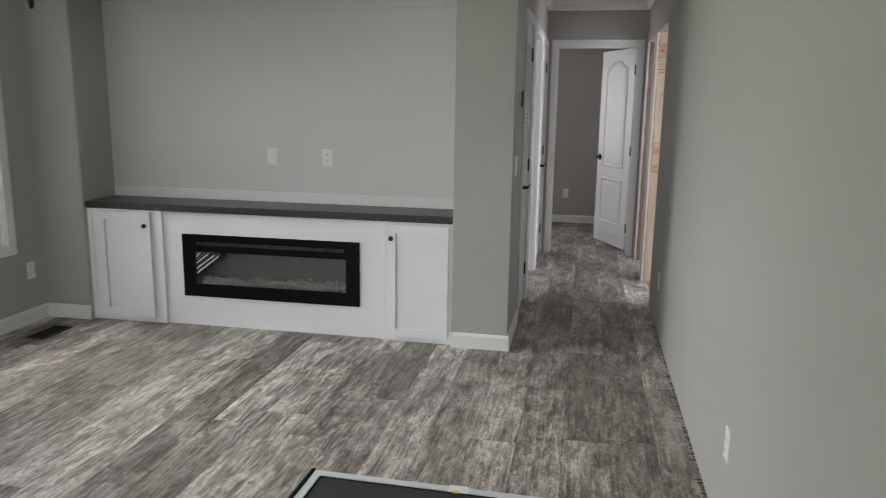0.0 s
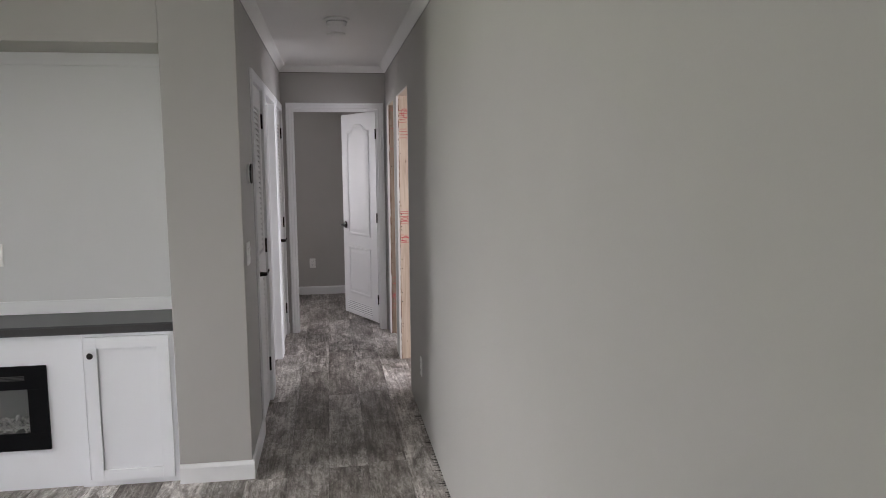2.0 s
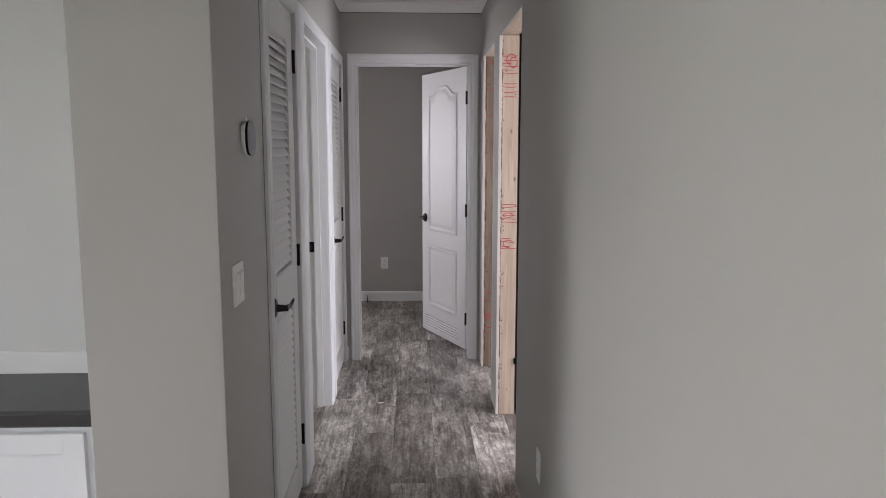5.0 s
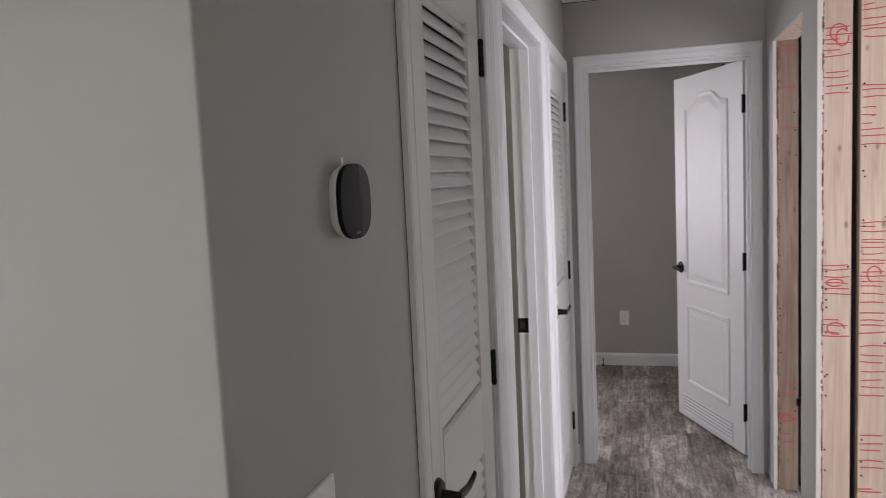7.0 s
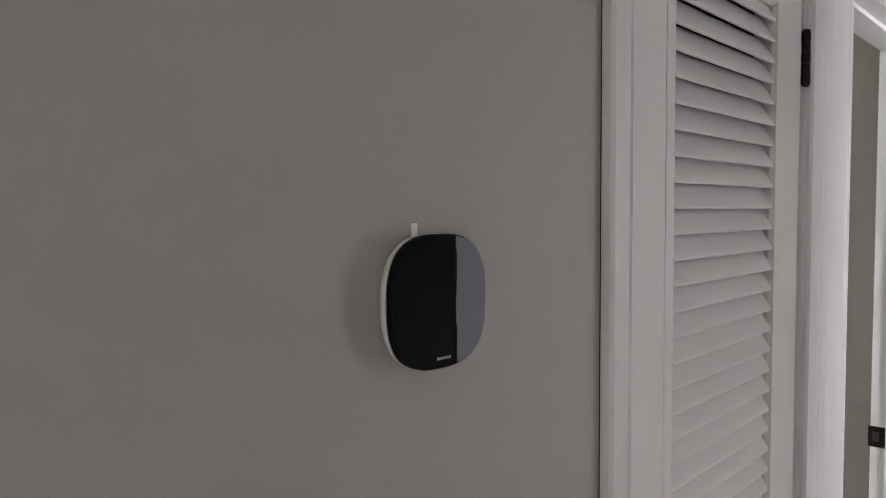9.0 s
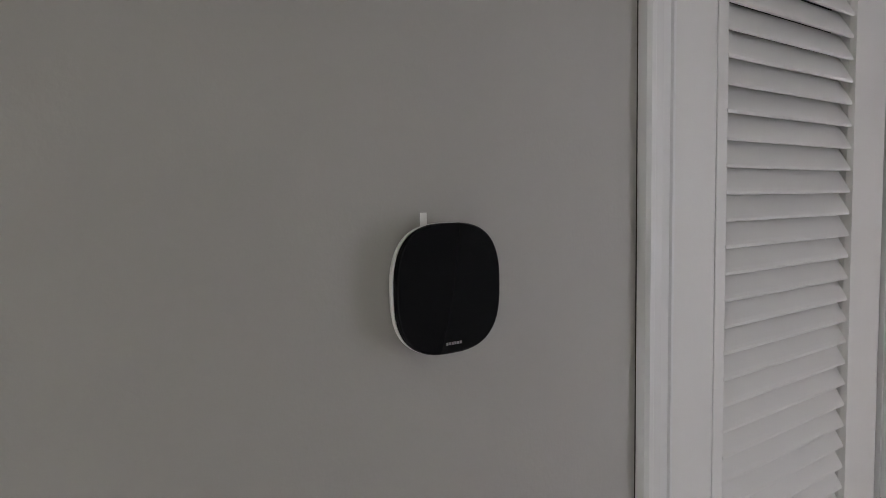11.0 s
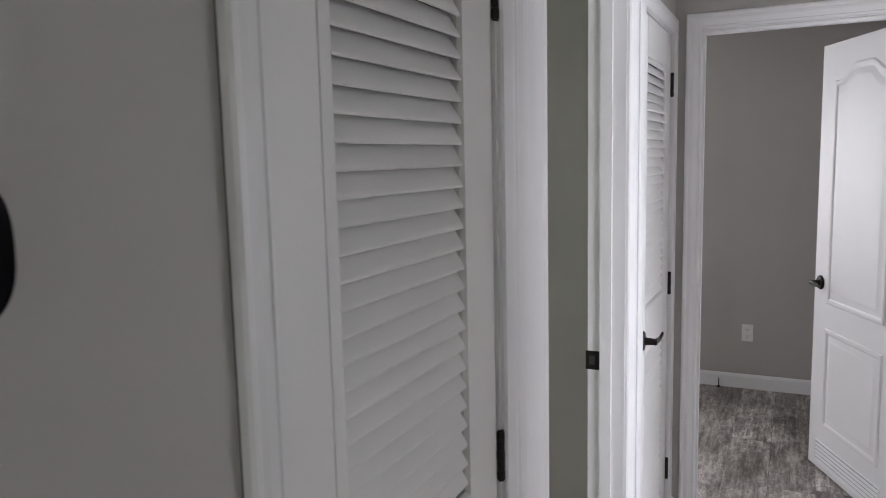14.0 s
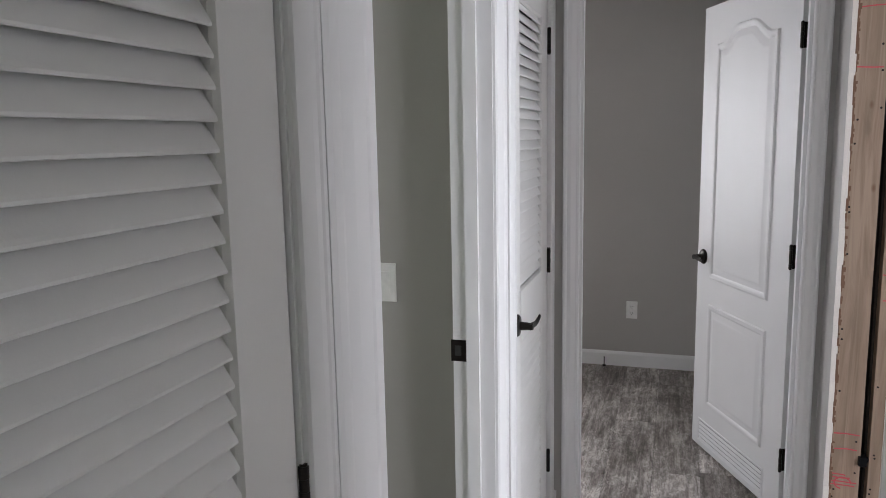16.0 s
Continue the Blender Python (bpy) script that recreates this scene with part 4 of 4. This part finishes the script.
# ---- windows ----
def window(name, m, w, h, label):
    """A double-hung window; its room face looks to +x of its own frame, from y 0 to w, z 0 to h, in a wall of thickness T."""
    o = thing(name, m, label, "window", kind="structure")
    part("window_frame", boxes((-0.09, -0.03, 0, 0.035, 0, h), (-0.09, -0.03, w - 0.035, w, 0, h), (-0.09, -0.03, 0.035, w - 0.035, 0, 0.035), (-0.09, -0.03, 0.035, w - 0.035, h - 0.035, h), bevel=0.002), WHITEP, o)
    half = h / 2
    for z0, z1, x in ((0.035, half + 0.018, -0.050), (half - 0.018, h - 0.035, -0.078)):
        part("sash", boxes((x - 0.012, x + 0.012, 0.035, 0.075, z0, z1), (x - 0.012, x + 0.012, w - 0.075, w - 0.035, z0, z1), (x - 0.012, x + 0.012, 0.075, w - 0.075, z0, z0 + 0.04), (x - 0.012, x + 0.012, 0.075, w - 0.075, z1 - 0.036, z1)), WHITEP, o)
        pane = part("pane", boxes((x - 0.002, x + 0.002, 0.075, w - 0.075, z0 + 0.04, z1 - 0.036)), GLASS, o)
        pane.visible_shadow = False
    part("return", boxes((-0.03, 0.0, 0, 0.010, 0, h), (-0.03, 0.0, w - 0.010, w, 0, h), (-0.03, 0.0, 0.010, w - 0.010, 0, 0.010), (-0.03, 0.0, 0.010, w - 0.010, h - 0.010, h)), TRIM, o)
    c = 0.063
    part("casing", boxes((0, 0.014, -c, 0.004, -c, h + c), (0, 0.014, w - 0.004, w + c, -c, h + c), (0, 0.014, 0.004, w - 0.004, -c, 0.004), (0, 0.014, 0.004, w - 0.004, h - 0.004, h + c), bevel=0.002), TRIM, o)
    return o


window("window_1", pose(XW, 2.32, 0.54), 1.80, 1.52, "white double-hung window in the living room wall")
# unseen window, added to go with the side lamps
window("window_2_added", pose(XW, -1.60, 0.58), 2.20, 1.48, "white double-hung window in the living room wall")
# made-up window, out of view, that goes with the back lamp
window("window_3_added", pose(0.35, -3.2, 0.58, 0, 0, 90), 1.90, 1.48, "white double-hung window, unseen, added in the back wall")
window("window_4", pose(XW, 5.30, 1.05), 1.00, 0.90, "small white window in the bathroom")
window("window_5", pose(-2.10, 9.70, 0.70, 0, 0, -90), 1.20, 1.30, "white window in the bedroom wall")
window("window_6", pose(2.7, 5.95, 0.50, 0, 0, 180), 1.60, 1.70, "wide white window in the other half of the house")
pw = thing("window_7", pose(2.7, 9.4, 0.20, 0, 0, 180), "large fixed picture window in the other half of the house", "window", kind="structure")
part("window_frame", boxes((-0.09, -0.03, 0, 0.035, 0, 2.05), (-0.09, -0.03, 2.165, 2.2, 0, 2.05), (-0.09, -0.03, 0.035, 2.165, 0, 0.035), (-0.09, -0.03, 0.035, 2.165, 2.015, 2.05), bevel=0.002), WHITEP, pw)
pane = part("pane", boxes((-0.062, -0.058, 0.035, 2.165, 0.035, 2.015)), GLASS, pw)
pane.visible_shadow = False

# ---- loose things in the living room ----
vt = thing("floor_vent", pose(-3.010, 3.965, FL), "dark metal floor register with slats near the window wall", "floor vent")
part("frame", boxes((0, 0.14, 0, 0.018, 0, 0.005), (0, 0.14, 0.262, 0.28, 0, 0.005), (0, 0.018, 0.018, 0.262, 0, 0.005), (0.122, 0.14, 0.018, 0.262, 0, 0.005), bevel=0.001), BRONZE, vt)
part("well", boxes((0.018, 0.122, 0.018, 0.262, 0, 0.001)), SLOT, vt)
bm = prism(bmesh.new(), [(0.0, 0.001), (0.0045, 0.0045), (0.006, 0.0045), (0.0015, 0.001)], 0.018, 0.122, "x")
slat = mesh_of(bm, "slat", BRONZE)
for i in range(15):
    s = new("slat", slat)
    s.location = (0, 0.024 + i * 0.0158, 0)
    s.parent = vt

ws = thing("window_screen", pose(-0.645, 1.335, FL, 0, 0, -1.2), "framed insect screen with pale aluminium edges lying on the floor", "window screen")
SW, SL = 0.950, 1.405
part("frame", boxes((0, 0.034, 0, SL, 0, 0.012), (SW - 0.034, SW, 0, SL, 0, 0.012), (0.034, SW - 0.034, 0, 0.034, 0, 0.012), (0.034, SW - 0.034, SL - 0.034, SL, 0, 0.012), bevel=0.002), ALU, ws, "pale aluminium frame")
part("edge_strip", boxes((-0.016, -0.001, 0, SL + 0.004, 0, 0.016), bevel=0.001), BLACK, ws, "black rubber edge")
part("mesh", boxes((0.034, SW - 0.034, 0.034, SL - 0.034, 0.004, 0.005)), MESH, ws, "dark fibreglass mesh")
part("spline", boxes((0.036, 0.041, 0.036, SL - 0.036, 0.005, 0.0075), (SW - 0.041, SW - 0.036, 0.036, SL - 0.036, 0.005, 0.0075), (0.041, SW - 0.041, SL - 0.041, SL - 0.036, 0.005, 0.0075)), BLACK, ws)
tab = thing("yellow_tag", pose(-0.026, 2.706, FL + 0.0122), "clear tape with a yellow tag on the screen frame", "tag")
part("tape", boxes((-0.03, 0.05, -0.022, 0.03, 0, 0.0006)), WHITEP, tab, "clear tape")
part("tag", boxes((-0.010, 0.016, -0.030, -0.012, 0.0006, 0.0012)), YELLOW, tab, "yellow tag")

pc = thing("pull_chain", pose(-1.25, 2.13, H), "bronze pull chain hanging from the ceiling", "pull chain")
chain = bmesh.new()
z = 0.0
while z > -0.66:
    bmesh.ops.create_icosphere(chain, subdivisions=1, radius=0.0022, matrix=Matrix.Translation((0, 0, z - 0.002)))
    z -= 0.0043
part("chain", chain, BRONZE, pc)
part("knob", round_thing(bmesh.new(), [(0.003, -0.660), (0.007, -0.666), (0.0095, -0.680), (0.008, -0.694), (0.004, -0.702)], 16), BRONZE, pc, "small bronze bob", True)

for i, (x, y, r, a) in enumerate(((0.278, 6.765, 0.016, 0.4), (0.80, 6.98, 0.008, 1.1), (0.40, 6.45, 0.006, 2.0))):
    rng = random.Random(i)
    sc = thing("paper_scrap", pose(x, y, FL, 0, 0, math.degrees(a)), "small white scrap of wallboard paper on the floor", "scrap", "scraps on the floor")
    bm = prism(bmesh.new(), [(r * math.cos(t) * rng.uniform(0.6, 1.3), 0.6 * r * math.sin(t) * rng.uniform(0.6, 1.3)) for t in (0, 0.9, 1.8, 2.7, 3.6, 4.5, 5.4)], 0.0, 0.003, "z")
    part("paper", bm, GYPSUM, sc)

# frayed plank ends against the long wall, where no baseboard covers them; dark slivers draw their jagged shadow
frng = random.Random(77)
fray = bmesh.new()
y = 1.2
while y < 5.2:
    wdt = frng.uniform(0.006, 0.020)
    ln = frng.uniform(0.006, 0.038) * (1.0 if frng.random() < 0.6 else 0.35)
    prism(fray, [(XR, y), (XR - ln, y + wdt * 0.45), (XR - ln * 0.9, y + wdt * 0.6), (XR, y + wdt)], FL, FL + 0.0012, "z")
    y += wdt + frng.uniform(0.004, 0.03)
tagged(part("frayed_edge_shadow", fray, GAP, bpy.data.objects["floor"], "frayed vinyl edge along the wall, its shadow drawn as dark slivers"), kind="stuff")

# a small dark pin at the bedroom baseboard
ds = thing("floor_pin", pose(0.015, 9.672, FL), "small dark metal pin standing at the bedroom baseboard", "pin")
part("foot", cyl(bmesh.new(), (0, 0), 0.012, 0.0, 0.006, "z", 12), BLACK, ds)
part("rod", cyl(bmesh.new(), (0, 0), 0.0035, 0.006, 0.062, "z", 10), BRONZE, ds)

# ---- floor planks ----
PW, PL = 0.205, 1.22
floor = bpy.data.objects["floor"]


def plank_mesh(w, ln):
    bm = bmesh.new()
    b, t = 0.0008, 0.0012
    pts = [(0, 0, -0.006), (w, 0, -0.006), (w, ln, -0.006), (0, ln, -0.006), (0, 0, -t), (w, 0, -t), (w, ln, -t), (0, ln, -t), (b, b, 0), (w - b, b, 0), (w - b, ln - b, 0), (b, ln - b, 0)]
    vs = [bm.verts.new((x - w / 2, y - ln / 2, z)) for x, y, z in pts]
    for i in range(4):
        j = (i + 1) % 4
        bm.faces.new((vs[i], vs[j], vs[4 + j], vs[4 + i]))
        bm.faces.new((vs[4 + i], vs[4 + j], vs[8 + j], vs[8 + i]))
    bm.faces.new(vs[8:12])
    return bm


full = mesh_of(plank_mesh(PW - 0.0013, PL - 0.0013), "plank", PLANK)
rest_v, rest_f = [], []
prng = random.Random(41)
X0, X1, Y0, Y1 = XW - 0.1, 2.75, -3.25, 9.75
col = math.floor((X0 - 0.165) / PW)
count = 0
while 0.165 + col * PW < X1:
    xa = 0.165 + col * PW
    ya = Y0 - prng.uniform(0, PL)
    while ya < Y1:
        if xa > 1.0 and ya < 3.5 - PL * 0.2:
            ya += PL
            continue
        near = -2.75 < xa < 1.0 and ya > -0.2 and not (xa < -0.25 and ya > 4.6 and ya < 7.7) and not (xa < -0.7 and ya > 7)
        if near and count < 300:
            p = new("plank", full)
            p.location = (xa + PW / 2, ya + PL / 2, FL)
            p.parent = floor
            count += 1
        else:
            b = len(rest_v)
            w, ln = PW - 0.0013, PL - 0.0013
            rest_v += [(x, y, z) for z in (FL, FL - 0.006) for x, y in ((xa, ya), (xa + w, ya), (xa + w, ya + ln), (xa, ya + ln))]
            rest_f += [(b, b + 1, b + 2, b + 3), (b, b + 4, b + 5, b + 1), (b + 1, b + 5, b + 6, b + 2), (b + 2, b + 6, b + 7, b + 3), (b + 3, b + 7, b + 4, b)]
        ya += PL
    col += 1
me = bpy.data.meshes.new("planks")
me.from_pydata(rest_v, [], rest_f)
me.materials.append(PLANK_REST)
rest = new("planks", me)
rest.parent = floor
tagged(rest, kind="stuff")
